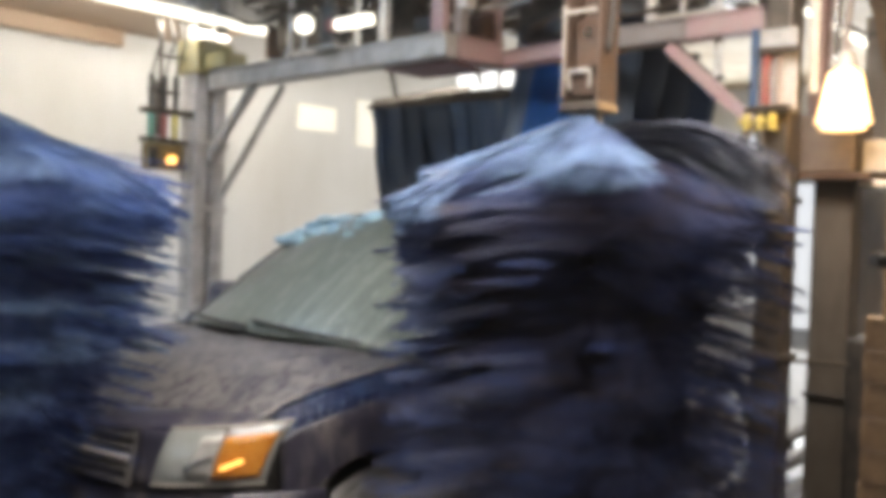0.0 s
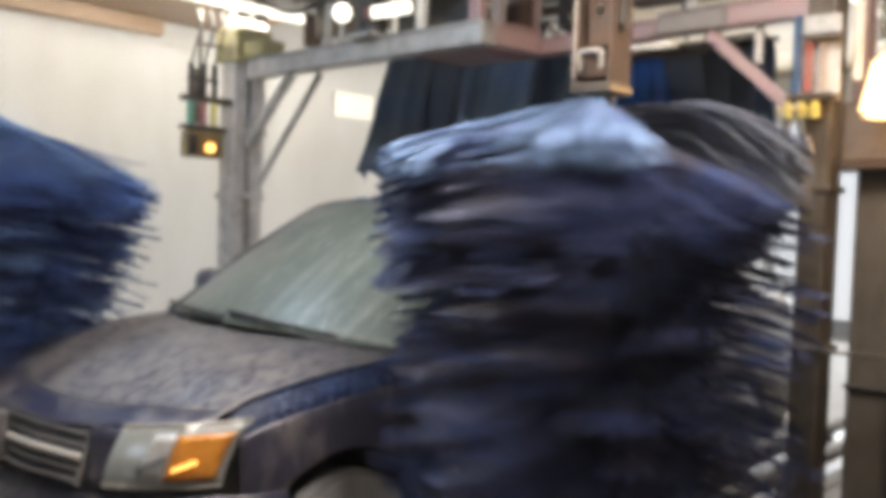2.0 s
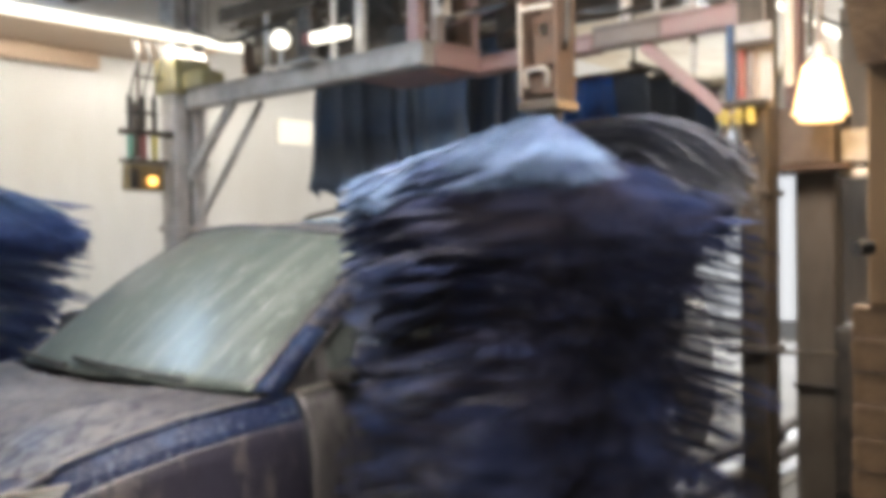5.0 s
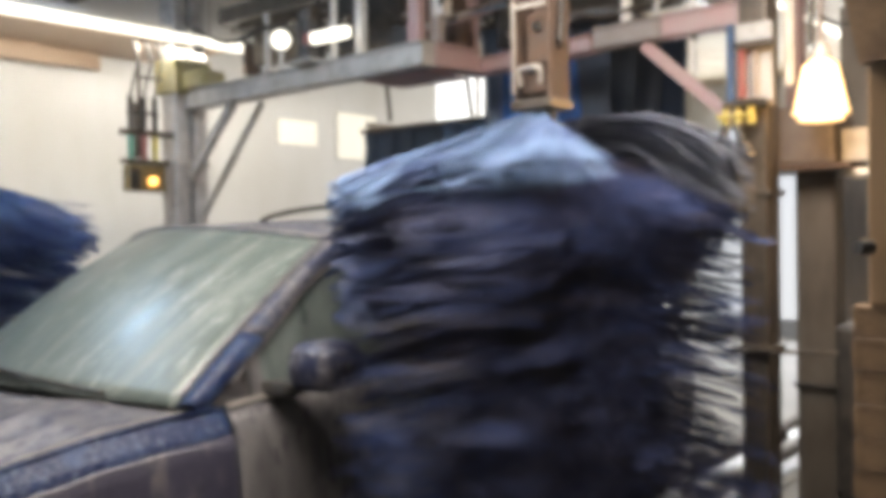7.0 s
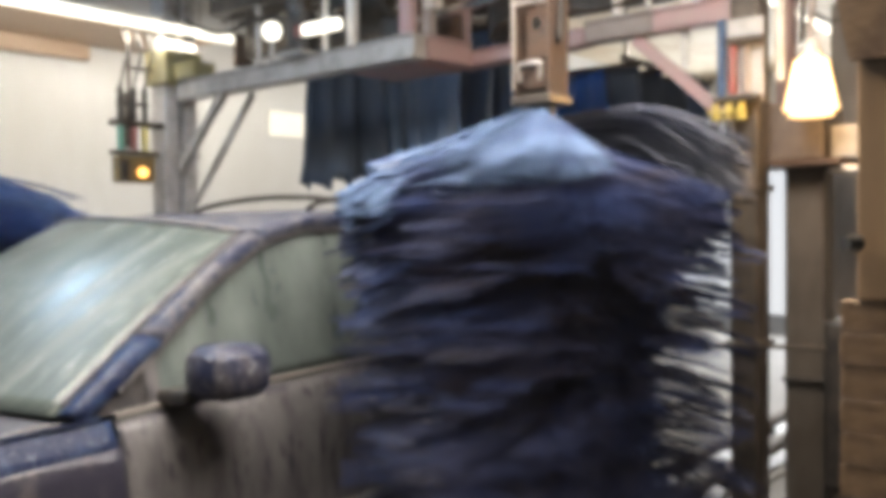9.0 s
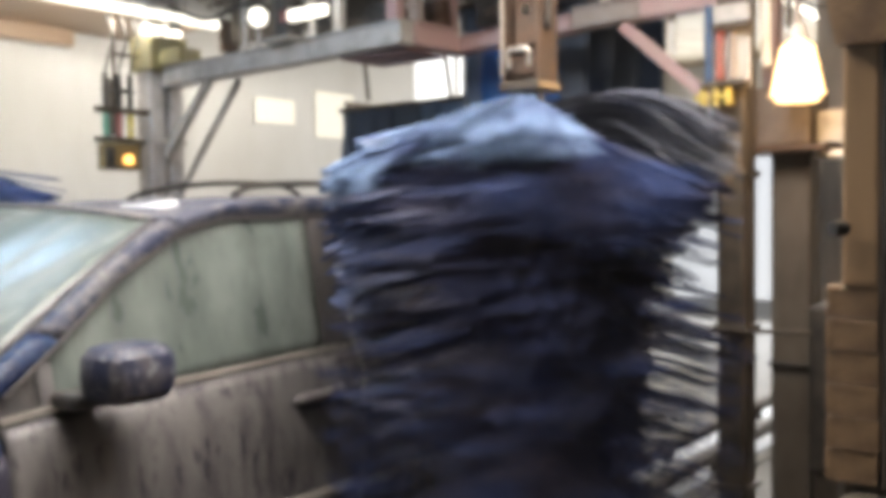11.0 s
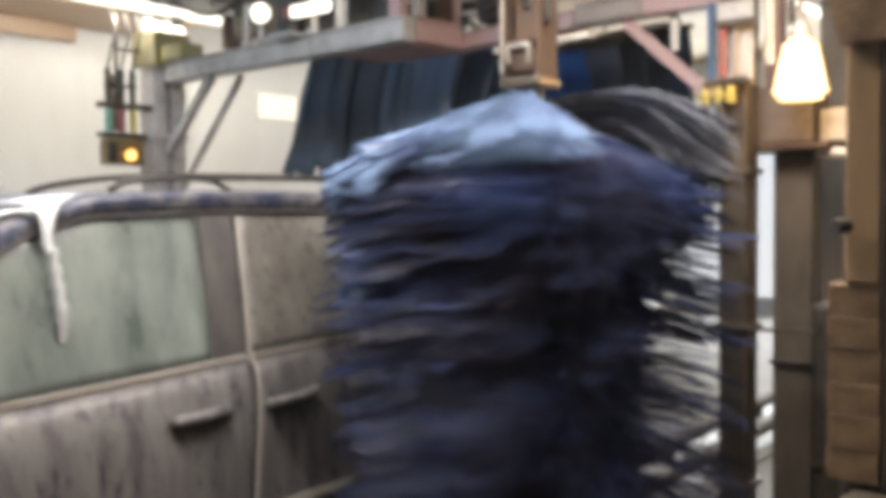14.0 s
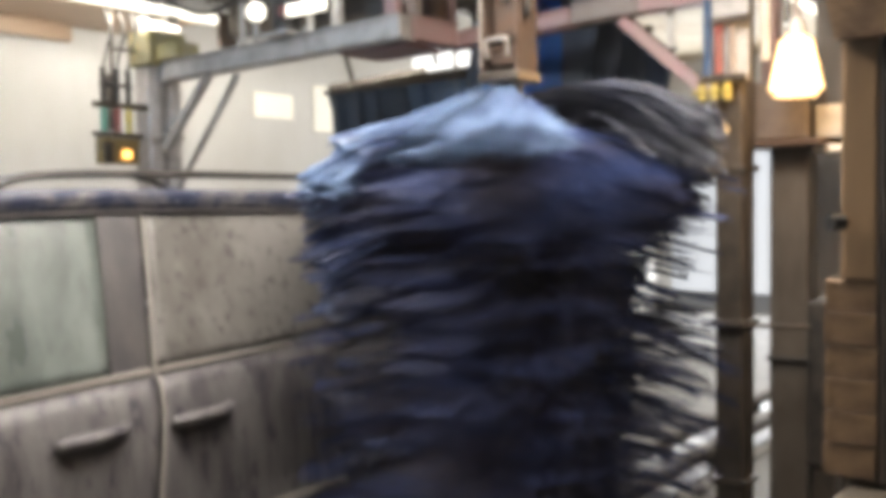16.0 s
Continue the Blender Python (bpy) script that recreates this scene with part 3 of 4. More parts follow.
        bmesh.ops.bevel(bm, geom=[e for e in bm.edges if e.calc_face_angle(0) > 1], offset=.03, segments=3, affect="EDGES")
        wheel = part("wheel", bm, M["dark"], van, "black tyre", True)
        bm = rod((xc, wy + sgn * .08, .33), (xc, wy + sgn * .116, .33), .205, seg=36)
        for k in range(5):
            a = 2 * math.pi * k / 5
            add_beam(bm, (xc + .05 * math.cos(a), wy + sgn * .118, .33 + .05 * math.sin(a)), (xc + .19 * math.cos(a), wy + sgn * .118, .33 + .19 * math.sin(a)), .03, .05, .006)
        part("rim", bm, M["darksteel"], wheel, "dark wet alloy rim")

# roof rails
part("roof_rail", hose([(2.86, YC + .63, 1.66), (2.95, YC + .63, 1.695), (3.2, YC + .63, 1.735), (3.5, YC + .63, 1.755), (3.85, YC + .63, 1.745), (4.02, YC + .63, 1.67)], .014), M["dark"], van, "black roof rail", True)
part("roof_rail", hose([(2.50, YC - .60, 1.655), (2.60, YC - .60, 1.69), (2.9, YC - .60, 1.705), (3.5, YC - .60, 1.71), (4.2, YC - .60, 1.70), (4.4, YC - .60, 1.65)], .014), M["dark"], van, "black roof rail", True)


# front: bumper, grille, headlamps
def bumper(y, v):
    z = .24 + .40 * v
    bulge = .07 * math.sin(math.pi * min(.15 + v * .9, 1))
    k = min(1, (abs(y) / .9) ** 6)
    return Vector((nose(y) - .02 - bulge * (1 - k), YC + y * (1 + .03 * k), z))


part("front_bumper", patch(bumper, span(-.915, .915, 51), span(0, 1, 12), .012), M["fender"], van, "dark blue bumper", True)


def grille_face(y, v):
    return Vector((nose(y) + .02 - .05 * (1 - v), YC + y, .63 + .175 * v + .02 * (1 - (y / .45) ** 2)))


gr = part("grille", patch(grille_face, span(-.43, .43, 21), span(0, 1, 4), .03), M["dark"], van, "black grille with soapy bars")
for k in range(5):
    v = .08 + .21 * k
    pts = [grille_face(y, v) + Vector((-.012, 0, 0)) for y in span(-.42, .42, 9)]
    part("grille_bar", hose(pts, .017 if k == 2 else .0085, 8), M["palefilm" if k == 2 else "greybar"], gr, "soap-dulled bar", True)
part("grille_centre", box((.130, YC - .045, .63), (.175, YC + .045, .83), .015), M["greybar"], gr)
for sgn in (-1, 1):
    part("grille_side", hose([grille_face(sgn * .43, v) + Vector((-.01, 0, 0)) for v in (0, .33, .66, 1)], .011), M["greybar"], gr)
    # panel between grille and headlamp
    part("nose_panel", patch(lambda y, v: Vector((nose(y) + .012 - .03 * (1 - v), YC + sgn * y, .63 + .20 * v)), span(.44, .565, 6), span(0, 1, 6), .012), M["fender"], van, smooth=True)

    def lamp(y, v):
        out = (y - .54) / .336
        z = .650 + .030 * out + (.187 + .010 * out) * v
        yy = y - .045 * (1 - v) * (1 - out) - .030 * out * (1 - v)
        return Vector((nose(yy) - .012 * math.sin(math.pi * v) - .035 * (1 - v) + .005, YC + sgn * yy, z))
    hl = part("headlight", patch(lamp, span(.565, .876, 16), span(0, 1, 9), .003), M["lens"], van, "clear headlamp lens", True)
    proud = Vector((-.012, sgn * .004, 0))
    part("turn_signal", patch(lambda y, v: lamp(y, v) + proud, span(.765, .868, 10), span(.10, .86, 9), .004), M["amber"], hl, "amber corner lens", True)
    part("lamp_bulb", hose([lamp(y, v) + proud for y, v in ((.67, .33), (.70, .39), (.73, .45), (.75, .49))], .006), M["chrome"], hl, "bright headlamp reflector strip", True)
    part("signal_bulb", hose([lamp(y, v) + proud * 2.2 for y, v in ((.79, .30), (.81, .36), (.83, .42))], .004), M["amberlamp"], hl, "glowing amber bulb", True)
    part("reflector", patch(lambda y, v: lamp(y, v) + proud * .7, span(.685, .755, 6), span(.12, .88, 6), .003), M["steel"], hl, "dull grey reflector bowl", True)
    part("lens_divider", hose([lamp(.758, v) + proud for v in span(.04, .98, 6)], .006), M["palefilm"], hl, "pale divider")
    part("lamp_rim", hose([lamp(y, 1.02) for y in span(.565, .876, 9)], .008), M["palefilm"], hl, "pale rim above the lens")
    part("lamp_rim", hose([lamp(y, -.02) for y in span(.565, .876, 9)], .008), M["palefilm"], hl, "pale rim below the lens")

# white foam that runs off the roof corner
def foam_cap(u, w):
    """A funnel of foam from the roof edge over the pillar to the glass."""
    x = 2.20 + (1 - u) * (-.012 - .06 * (1 - w) ** 1.6) + u * (.012 + .24 * (1 - w) ** 2.3)
    y = lerp(w, [(0, .50), (.25, .41), (.45, .325), (.6, .290), (.75, .282), (1, .274)])
    z = lerp(w, [(0, 1.612), (.25, 1.610), (.45, 1.604), (.6, 1.575), (.75, 1.53), (1, 1.455)]) + .11 * max(0, x - 2.2)
    fat = .006 + .010 * math.sin(math.pi * u)
    return Vector((x, y - fat, z + fat * .7))


rnd = random.Random(4)
bm = bmesh.new()
for k in range(95):
    y = YC + rnd.uniform(.02, .62)
    x = rnd.uniform(-.34, .22)
    r = rnd.uniform(.016, .036)
    bmesh.ops.create_icosphere(bm, subdivisions=2, radius=r, matrix=Matrix.Translation((x, y, rnd.uniform(-.02, .008) - .16 * (y - YC) ** 2 - .64 * max(0, -.15 - x))) @ Matrix.Diagonal((1.9, 1.5, .8, 1)))
suds = part("roof_suds", bm, M["paleblue"], van, "pale blue suds swept over the roof", True)
cap = part("foam_run", patch(foam_cap, span(0, 1, 15), span(0, 1, 16), .018), M["foam"], van, "thick white foam running off the roof", True)
part("foam_thread", hose([(2.20, .290, 1.565), (2.15, .32, 1.585)] + [tuple(ws(-1, v) + Vector((-.006, -.016, .018))) for v in (.97, .92, .87, .83)], .009), M["foam"], cap, "", True)
drips = []
for k in range(4):
    bm = bmesh.new()
    bmesh.ops.create_uvsphere(bm, u_segments=10, v_segments=10, radius=1, matrix=Matrix.Diagonal((.012 + .002 * k, .008, .075, 1)))
    drips.append(part("foam_drip", bm, M["foam"], van, "drip of white foam", True))

# ---------------------------------------------------------------- brushes
def bristles(r, z0, z1, n, seed, droop, width, cone, shape=((0, .56), (1.0, .58), (1.3, .62), (1.5, .70), (1.65, .86), (1.8, 1.0)), wisps=.20, ring=.058):
    """Cloth strips in rings round an upright spindle: each is a thin folded ribbon reaching out and sagging."""
    rnd = random.Random(seed)
    bm = bmesh.new()
    for i in range(n):
        a = rnd.uniform(0, 2 * math.pi)
        z = z0 + ring * int((z1 - z0) * (i + rnd.random()) / n / ring) + rnd.gauss(0, .009)
        ln = r * rnd.uniform(.84, 1.04) * (lerp(z, shape) if rnd.random() > wisps else rnd.uniform(.85, 1.0))
        top = max(0, (z - (z1 - .35)) / .35)
        dr = droop * rnd.uniform(.8, 1.2) + cone * top * rnd.uniform(.85, 1.1)
        w = width * rnd.uniform(.6, 1.3)
        lag = rnd.uniform(.15, .5)
        tw = rnd.uniform(-.7, .7)
        prev = None
        for k in range(6):
            u = k / 5
            rr = .05 + (ln - .05) * u
            ang = a - lag * u * u
            zz = z - dr * u ** (1.6 - .7 * top) + .01 * math.sin(7 * u + i)
            c = Vector((rr * math.cos(ang), rr * math.sin(ang), zz))
            t = tw + .8 * u * math.sin(i)
            across = Vector((-math.sin(ang) * math.sin(t), math.cos(ang) * math.sin(t), math.cos(t))) * w * (.5 + .5 * u) * .5
            cur = (bm.verts.new(c - across), bm.verts.new(c + across))
            if prev:
                bm.faces.new((prev[0], cur[0], cur[1], prev[1]))
            prev = cur
    return bm


near_brush = thing("side_brush", (2.80, 1.80, 0), "spinning navy blue cloth wash brush against the van's side", "wash brush", "side brushes")
near_mass = tagged(part("bristle_mass", bristles(.75, .22, 1.94, 6800, 3, .10, .013, .16, ((0, .50), (1.0, .53), (1.3, .57), (1.5, .64), (1.65, .78), (1.8, .86)), .14), M["bristle"], near_brush, "wet navy cloth strips"), kind="stuff")
part("spindle", rod((0, 0, .12), (0, 0, 2.02), .045), M["darksteel"], near_mass)


def fan(r, a0, a1, z0, z1, n, seed, droop, bend, lift, width, turn=(.5, 2.2), shortest=.70):
    """Cloth strips thrown out to one side of the spindle between two headings."""
    rnd = random.Random(seed)
    bm = bmesh.new()
    for i in range(n):
        a = radians(rnd.uniform(a0, a1))
        z = z0 + (z1 - z0) * rnd.random()
        ln, dr = r * rnd.uniform(shortest, 1.05), droop * rnd.uniform(.9, 1.15)
        w, lag, tw = width * rnd.uniform(.6, 1.4), rnd.uniform(-.12, .22), rnd.uniform(*turn)
        wave, prev = rnd.uniform(0, 6), None
        for k in range(9):
            u = k / 8
            rr, ang = .04 + (ln - .04) * u, a - lag * u * u
            zz = z + lift * math.sin(math.pi * u) - dr * u ** bend + .008 * math.sin(5 * u + wave)
            c = Vector((rr * math.cos(ang), rr * math.sin(ang), zz))
            t = tw + .7 * u * math.sin(wave)
            across = Vector((-math.sin(ang) * math.sin(t), math.cos(ang) * math.sin(t), math.cos(t))) * w * (.6 + .4 * u) * .5
            cur = (bm.verts.new(c - across), bm.verts.new(c + across))
            if prev:
                bm.faces.new((prev[0], cur[0], cur[1], prev[1]))
            prev = cur
    return bm


# only the camera-left side gets the pale cloth, as the light would fall
core = tagged(part("crown_strips", fan(.60, 108, 226, 1.885, 1.985, 1300, 15, .18, 1.0, .008, .014, (1.2, 1.9), .30), M["crown"], near_brush, "wet blue crown strips coloured pale as if lit from above"), kind="stuff")
swept = tagged(part("swept_strips", fan(.71, 96, 162, 1.90, 1.985, 1500, 5, .25, 1.05, .012, .014, (1.2, 1.9), .5), M["crown"], near_brush, "wet strips swept over the van, coloured pale as if lit from above"), kind="stuff")
under = tagged(part("swept_strips", fan(.71, 90, 160, 1.50, 1.90, 1200, 6, .22, 1.1, .01, .013), M["midcloth"], near_brush, "wet blue strips swept along the van"), kind="stuff")
# the crown's unlit side, its shade put into the greyer cloth
thrown = tagged(part("thrown_strips", fan(.67, 280, 368, 1.76, 1.945, 3200, 9, .11, 3.4, .030, .007, (1.0, 2.1)), M["shadecloth"], near_brush, "wet strips thrown clear of the van, coloured grey as if in shade"), kind="stuff")


def single_strips(parent, m, r, z0, z1, n, seed, droop):
    """Strips that hang loose from the mass, on a dozen shared shapes."""
    rnd = random.Random(seed)
    shapes = []
    for k in range(12):
        ln, lag, dr = r * rnd.uniform(.80, 1.04), rnd.uniform(.2, .5), droop * rnd.uniform(.5, 1.5)
        ph, w = rnd.uniform(0, 6), rnd.uniform(.010, .020)

        def f(u, v, ln=ln, lag=lag, dr=dr, ph=ph, w=w):
            rr = .05 + (ln - .05) * u
            a = -lag * u * u
            t = ph + 1.2 * u
            off = (v - .5) * w
            return Vector((rr * math.cos(a) - math.sin(a) * math.sin(t) * off, rr * math.sin(a) + math.cos(a) * math.sin(t) * off, -dr * u ** 1.5 + math.cos(t) * off))
        b = patch(f, span(0, 1, 7), (0, 1), .004)
        me = bpy.data.meshes.new("cloth_strip")
        b.to_mesh(me)
        b.free()
        me.materials.append(m)
        shapes.append(me)
    for i in range(n):
        ob = new("cloth_strip", shapes[i % 12])
        ob.parent = parent
        ob.matrix_basis = pose(0, 0, z0 + (z1 - z0) * (i + rnd.random()) / n, 0, 0, rnd.uniform(0, 360))


single_strips(near_mass, M["bristle"], .73, .4, 1.68, 260, 31, .12)

far_brush = thing("side_brush", (1.39, 3.4, 0), "spinning navy blue cloth wash brush sweeping round the van's nose", "wash brush", "side brushes")
part("spindle", rod((0, 0, .12), (0, 0, 2.02), .045), M["darksteel"], far_brush)
tagged(part("bristle_mass", bristles(.76, .22, 1.96, 5200, 8, .10, .013, .20, ((0, .42), (.6, .50), (1.0, .66), (1.35, .84), (1.7, 1.0)), .10, .085), M["bluebristle"], far_brush, "wet navy cloth strips"), kind="stuff")
# the lit top of the far brush, painted by its paler cloth
tagged(part("bristle_crown", bristles(.70, 1.82, 1.985, 700, 15, .10, .016, .18, ((0, .6), (1.8, .6), (1.95, .95))), M["crown"], far_brush, "wet blue brush crown coloured pale as if lit from above"), kind="stuff")


def curtain(y0, y1, drop, seed):
    """One cloth strip that hangs from a rod, gently folded."""
    rnd = random.Random(seed)
    ph, amp = rnd.uniform(0, 6), rnd.uniform(.012, .03)
    flare = rnd.uniform(-.03, .03)

    def f(u, v):
        y = y0 + (y1 - y0) * u
        fold = amp * math.sin(ph + u * 5 + v * 1.5) * (.3 + v)
        return Vector((fold + .05 * v * v * math.sin(ph), y + flare * v + .01 * math.sin(9 * v + ph), -drop * v * (1 - .03 * math.sin(ph + 4 * u))))
    return patch(f, span(0, 1, 7), span(0, 1, 14), .006)


def lerp_name(y, table):
    """The cloth that hangs at y: the first entry of the table that reaches so far."""
    return next((name for end, name in table if y <= end), table[-1][1])


def make_mitter(at, y0, y1, hang, cloth_at, seed, label):
    e = thing("mitter_curtain", at, label, "wash curtain", "mitter curtains")
    rnd = random.Random(seed)
    for row, x in enumerate((-.30, 0.0, .32, .66)):
        part("rod", rod((x, y0 - .03, 0), (x, y1 + .03, 0), .018), M["darksteel"], e)
        y, k = y0, 0
        while y < y1 - .05:
            w = min(rnd.uniform(.18, .32), y1 - y)
            c = curtain(y, y + w, rnd.uniform(.82, 1.0), seed * 1000 + row * 100 + k)
            c.transform(Matrix.Translation((x, 0, 0)))
            part("cloth_strip", c, M[lerp_name(y + w / 2, cloth_at)], e, "", True)
            y += w + rnd.uniform(-.08, -.03)
            k += 1
    for y in (y0 + .08, y1 - .08):
        part("frame_bar", beam((-.36, y, .035), (.72, y, .035), .03, .04), M["darksteel"], e)
    for x in (-.30, .66):
        part("hanger", beam((x, y1 - .25, .05), (x + .12, hang[0], hang[1]), .025, .025), M["darksteel"], e)
    return e


# strips nearest the middle hang in the cloth with the painted sheen
mitter_far = make_mitter((5.0, 3.42, 2.5), .02, 1.35, (1.30, .80), [(.72, "sheenflap"), (9, "cloth")], 3, "swinging overhead frame hung with dark navy cloth curtains")
mitter_near = make_mitter((5.0, 3.42, 2.5), -.90, -.06, (-.22, .86), [(-.64, "cloth"), (-.24, "bluecloth"), (9, "sheenflap")], 7, "swinging overhead frame hung with blue cloth curtains")

single_strips(far_brush, M["bluebristle"], .76, 1.25, 1.9, 160, 32, .15)
# paler strips paint in the bright gaps and wet highlights
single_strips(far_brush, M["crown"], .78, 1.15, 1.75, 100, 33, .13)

# ---------------------------------------------------------------- gantry
gantry = thing("wash_gantry", (3.8, 3.4, 0), "grimy grey steel brush gantry with pink-stained beams", "gantry")


def gpart(name, bm, m, label="", parent=None, smooth=False):
    bm.transform(Matrix.Translation((-3.8, -3.4, 0)))
    return part(name, bm, m, parent or gantry, label, smooth)


def channel(name, a, b, w, h, m, label, t=.012):
    """A C-channel: a web with two flanges."""
    a, b = Vector(a), Vector(b)
    web = gpart(name, beam(a, b, w, h - 2 * t - .002, .004), m, label)
    for s in (-1, 1):
        off = Vector((0, 0, s * (h / 2 - t / 2)))
        gpart("flange", beam(a + off, b + off, w + .028, t, .003), m, "", web)


gpart("far_post", box((3.66, 5.29, 0), (3.76, 5.45, 3.3), .01), M["post"])
gpart("far_post_flange", box((3.80, 5.28, 0), (3.90, 5.46, 3.3), .01), M["post"])
gpart("post_web", box((3.755, 5.35, 0), (3.805, 5.39, 3.3), .004), M["dark"])
for z in (.9, 1.62, 2.05):
    gpart("post_clamp", box((3.645, 5.265, z), (3.915, 5.475, z + .045), .008), M["post"])
channel("far_beam", (3.78, 5.28, 2.49), (3.69, 3.13, 2.505), .09, .125, M["steel"], "grey steel channel beam")
channel("joining_beam", (3.745, 3.16, 2.505), (4.075, 3.13, 2.505), .09, .125, M["pinksteel"], "pink-stained beam")
channel("near_beam", (4.13, 3.20, 2.485), (4.05, 2.36, 2.50), .09, .085, M["pinksteel"], "pink-stained beam")
channel("near_beam_middle", (4.05, 2.354, 2.515), (4.05, 2.0, 2.52), .085, .105, M["beigepink"], "grey-beige beam")
channel("near_beam_end", (4.05, 1.996, 2.52), (4.05, 1.62, 2.525), .085, .105, M["pinksteel"], "pink-stained beam end")
gpart("base_plate", box((3.745, 3.18, 2.425), (4.085, 3.66, 2.438), .003), M["pinksteel"])
gpart("near_post", box((3.97, 1.49, 0), (4.12, 1.615, 3.3), .012), M["darksteel"])
for z in (.35, 1.05, 1.72):
    gpart("post_clamp", box((3.955, 1.475, z), (4.135, 1.63, z + .03), .006), M["darksteel"])
gpart("brace", beam((3.75, 4.80, 2.43), (3.77, 5.29, 1.98), .045, .06), M["steel"])
gpart("brace", beam((3.86, 4.653, 2.43), (3.86, 5.27, 1.735), .03, .04), M["steel"])
gpart("brace", beam((4.05, 2.10, 2.455), (4.05, 1.66, 2.06), .05, .055), M["pinksteel"])
# machinery above the beams
gpart("stanchion", box((3.66, 3.17, 2.57), (3.72, 3.25, 3.30), .006), M["pinksteel"], "pink-stained upright")
gpart("stanchion", box((3.73, 3.10, 2.57), (3.79, 3.16, 3.30), .006), M["beigepink"], "pale upright")
gpart("stanchion", box((4.09, 3.15, 2.57), (4.15, 3.22, 3.30), .006), M["pinksteel"])
gpart("stanchion", box((3.69, 3.60, 2.57), (3.73, 3.66, 2.98), .006), M["white"], "pale upright")
gpart("crossbar", beam((3.72, 3.18, 2.98), (3.76, 4.9, 2.98), .07, .10), M["darksteel"])
gpart("crossbar", beam((4.12, 3.2, 2.93), (4.05, 1.6, 2.93), .07, .08), M["pinksteel"])
gpart("gear_motor", rod((3.70, 4.02, 2.56), (3.70, 4.02, 2.80), .085, seg=20), M["dark"], "black gear motor", smooth=False)
gpart("motor_cap", rod((3.70, 4.02, 2.80), (3.70, 4.02, 2.88), .06, .05, 20), M["darksteel"])
gpart("motor_flange", box((3.60, 3.92, 2.558), (3.80, 4.12, 2.58), .004), M["steel"])
gpart("hub_housing", rod((4.06, 3.22, 2.57), (4.06, 3.22, 2.80), .075, .06, 20), M["rust"], "brown bearing housing")
gpart("hub_cap", rod((4.06, 3.22, 2.80), (4.06, 3.22, 2.86), .05, .03, 20), M["rust"])
gpart("gear_box", box((3.86, 3.34, 2.44), (4.04, 3.58, 2.74), .02), M["dark"], "black gear box")
gpart("gear_box", box((4.15, 2.75, 2.58), (4.35, 3.05, 2.82), .02), M["dark"], "black gear box")
gpart("air_cylinder", rod((3.88, 3.30, 2.69), (3.80, 2.70, 2.72), .028), M["chrome"], "bright air cylinder")
gpart("air_cylinder", rod((4.00, 2.95, 2.83), (3.95, 2.20, 2.80), .028), M["chrome"], "bright air cylinder")
gpart("valve", box((3.72, 3.06, 2.70), (3.80, 3.13, 2.80), .01), M["white"], "white valve block")
for k, (x, y, z0, z1, r, m) in enumerate(((4.05, 2.195, 2.58, 3.3, .028, "white"), (4.08, 1.868, 2.30, 3.3, .018, "white"), (4.02, 2.02, 2.59, 3.3, .014, "steel"), (3.70, 3.83, 2.44, 2.98, .018, "white"),
                                          (4.10, 1.44, 2.20, 3.3, .022, "white"), (4.14, 1.36, 2.35, 3.3, .016, "chrome"), (3.74, 4.45, 2.56, 2.95, .02, "steel"))):
    gpart("riser_pipe", rod((x, y, z0), (x, y, z1), r), M[m])
for pts, m in (([(3.72, 4.0, 2.88), (3.74, 3.9, 3.05), (3.78, 3.7, 2.98), (3.86, 3.48, 2.75)], "dark"),
               ([(4.06, 3.2, 2.86), (4.02, 3.0, 3.0), (4.0, 2.7, 2.92), (4.0, 2.35, 2.84), (4.03, 2.2, 2.95)], "dark"),
               ([(3.70, 3.06, 2.75), (3.6, 2.9, 2.8), (3.5, 2.6, 2.95), (3.3, 2.2, 3.1)], "dark"),
               ([(3.75, 5.2, 2.95), (3.72, 4.8, 2.80), (3.72, 4.4, 2.84), (3.72, 4.05, 2.78)], "dark"),
               ([(4.05, 2.9, 2.62), (4.0, 2.6, 2.68), (4.02, 2.3, 2.62), (4.05, 2.0, 2.66)], "darksteel"),
               ([(4.10, 1.6, 2.60), (4.05, 1.75, 2.75), (4.06, 1.9, 2.68), (4.05, 2.1, 2.78)], "rust")):
    gpart("hose", hose(pts, .014), M[m], smooth=True)
# small lights on the gantry
gpart("strip_lamp", box((3.60, 3.64, 2.655), (3.64, 3.92, 2.71), .006), M["tube"], "small lit strip lamp")
gpart("strip_lamp_end", box((3.60, 3.925, 2.655), (3.64, 3.985, 2.715), .006), M["redplastic"], "red lamp end")
bm = bmesh.new()
bmesh.ops.create_uvsphere(bm, u_segments=18, v_segments=12, radius=.055, matrix=Matrix.Translation((3.70, 4.28, 2.74)))
gpart("round_lamp", bm, M["tube"], "lit round lamp", smooth=True)
gpart("lamp_stem", rod((3.70, 4.28, 2.55), (3.70, 4.28, 2.69), .015), M["steel"])

# flow meters and valves on the near post
meter = thing("valve_station", (4.0, 1.57, 2.1), "blue and red flow meters with yellow valves on the near post", "valve station")


def vpart(name, bm, m, label="", smooth=False):
    bm.transform(Matrix.Translation((-4.0, -1.57, -2.1)))
    return part(name, bm, m, meter, label, smooth)


vpart("back_plate", box((3.955, 1.46, 2.10), (3.968, 1.66, 2.46), .003), M["steel"])
vpart("flow_meter", rod((3.94, 1.635, 2.13), (3.94, 1.635, 2.46), .018), M["blueplastic"], "blue tube")
vpart("flow_meter", rod((3.94, 1.585, 2.14), (3.94, 1.585, 2.36), .019), M["redplastic"], "red tube")
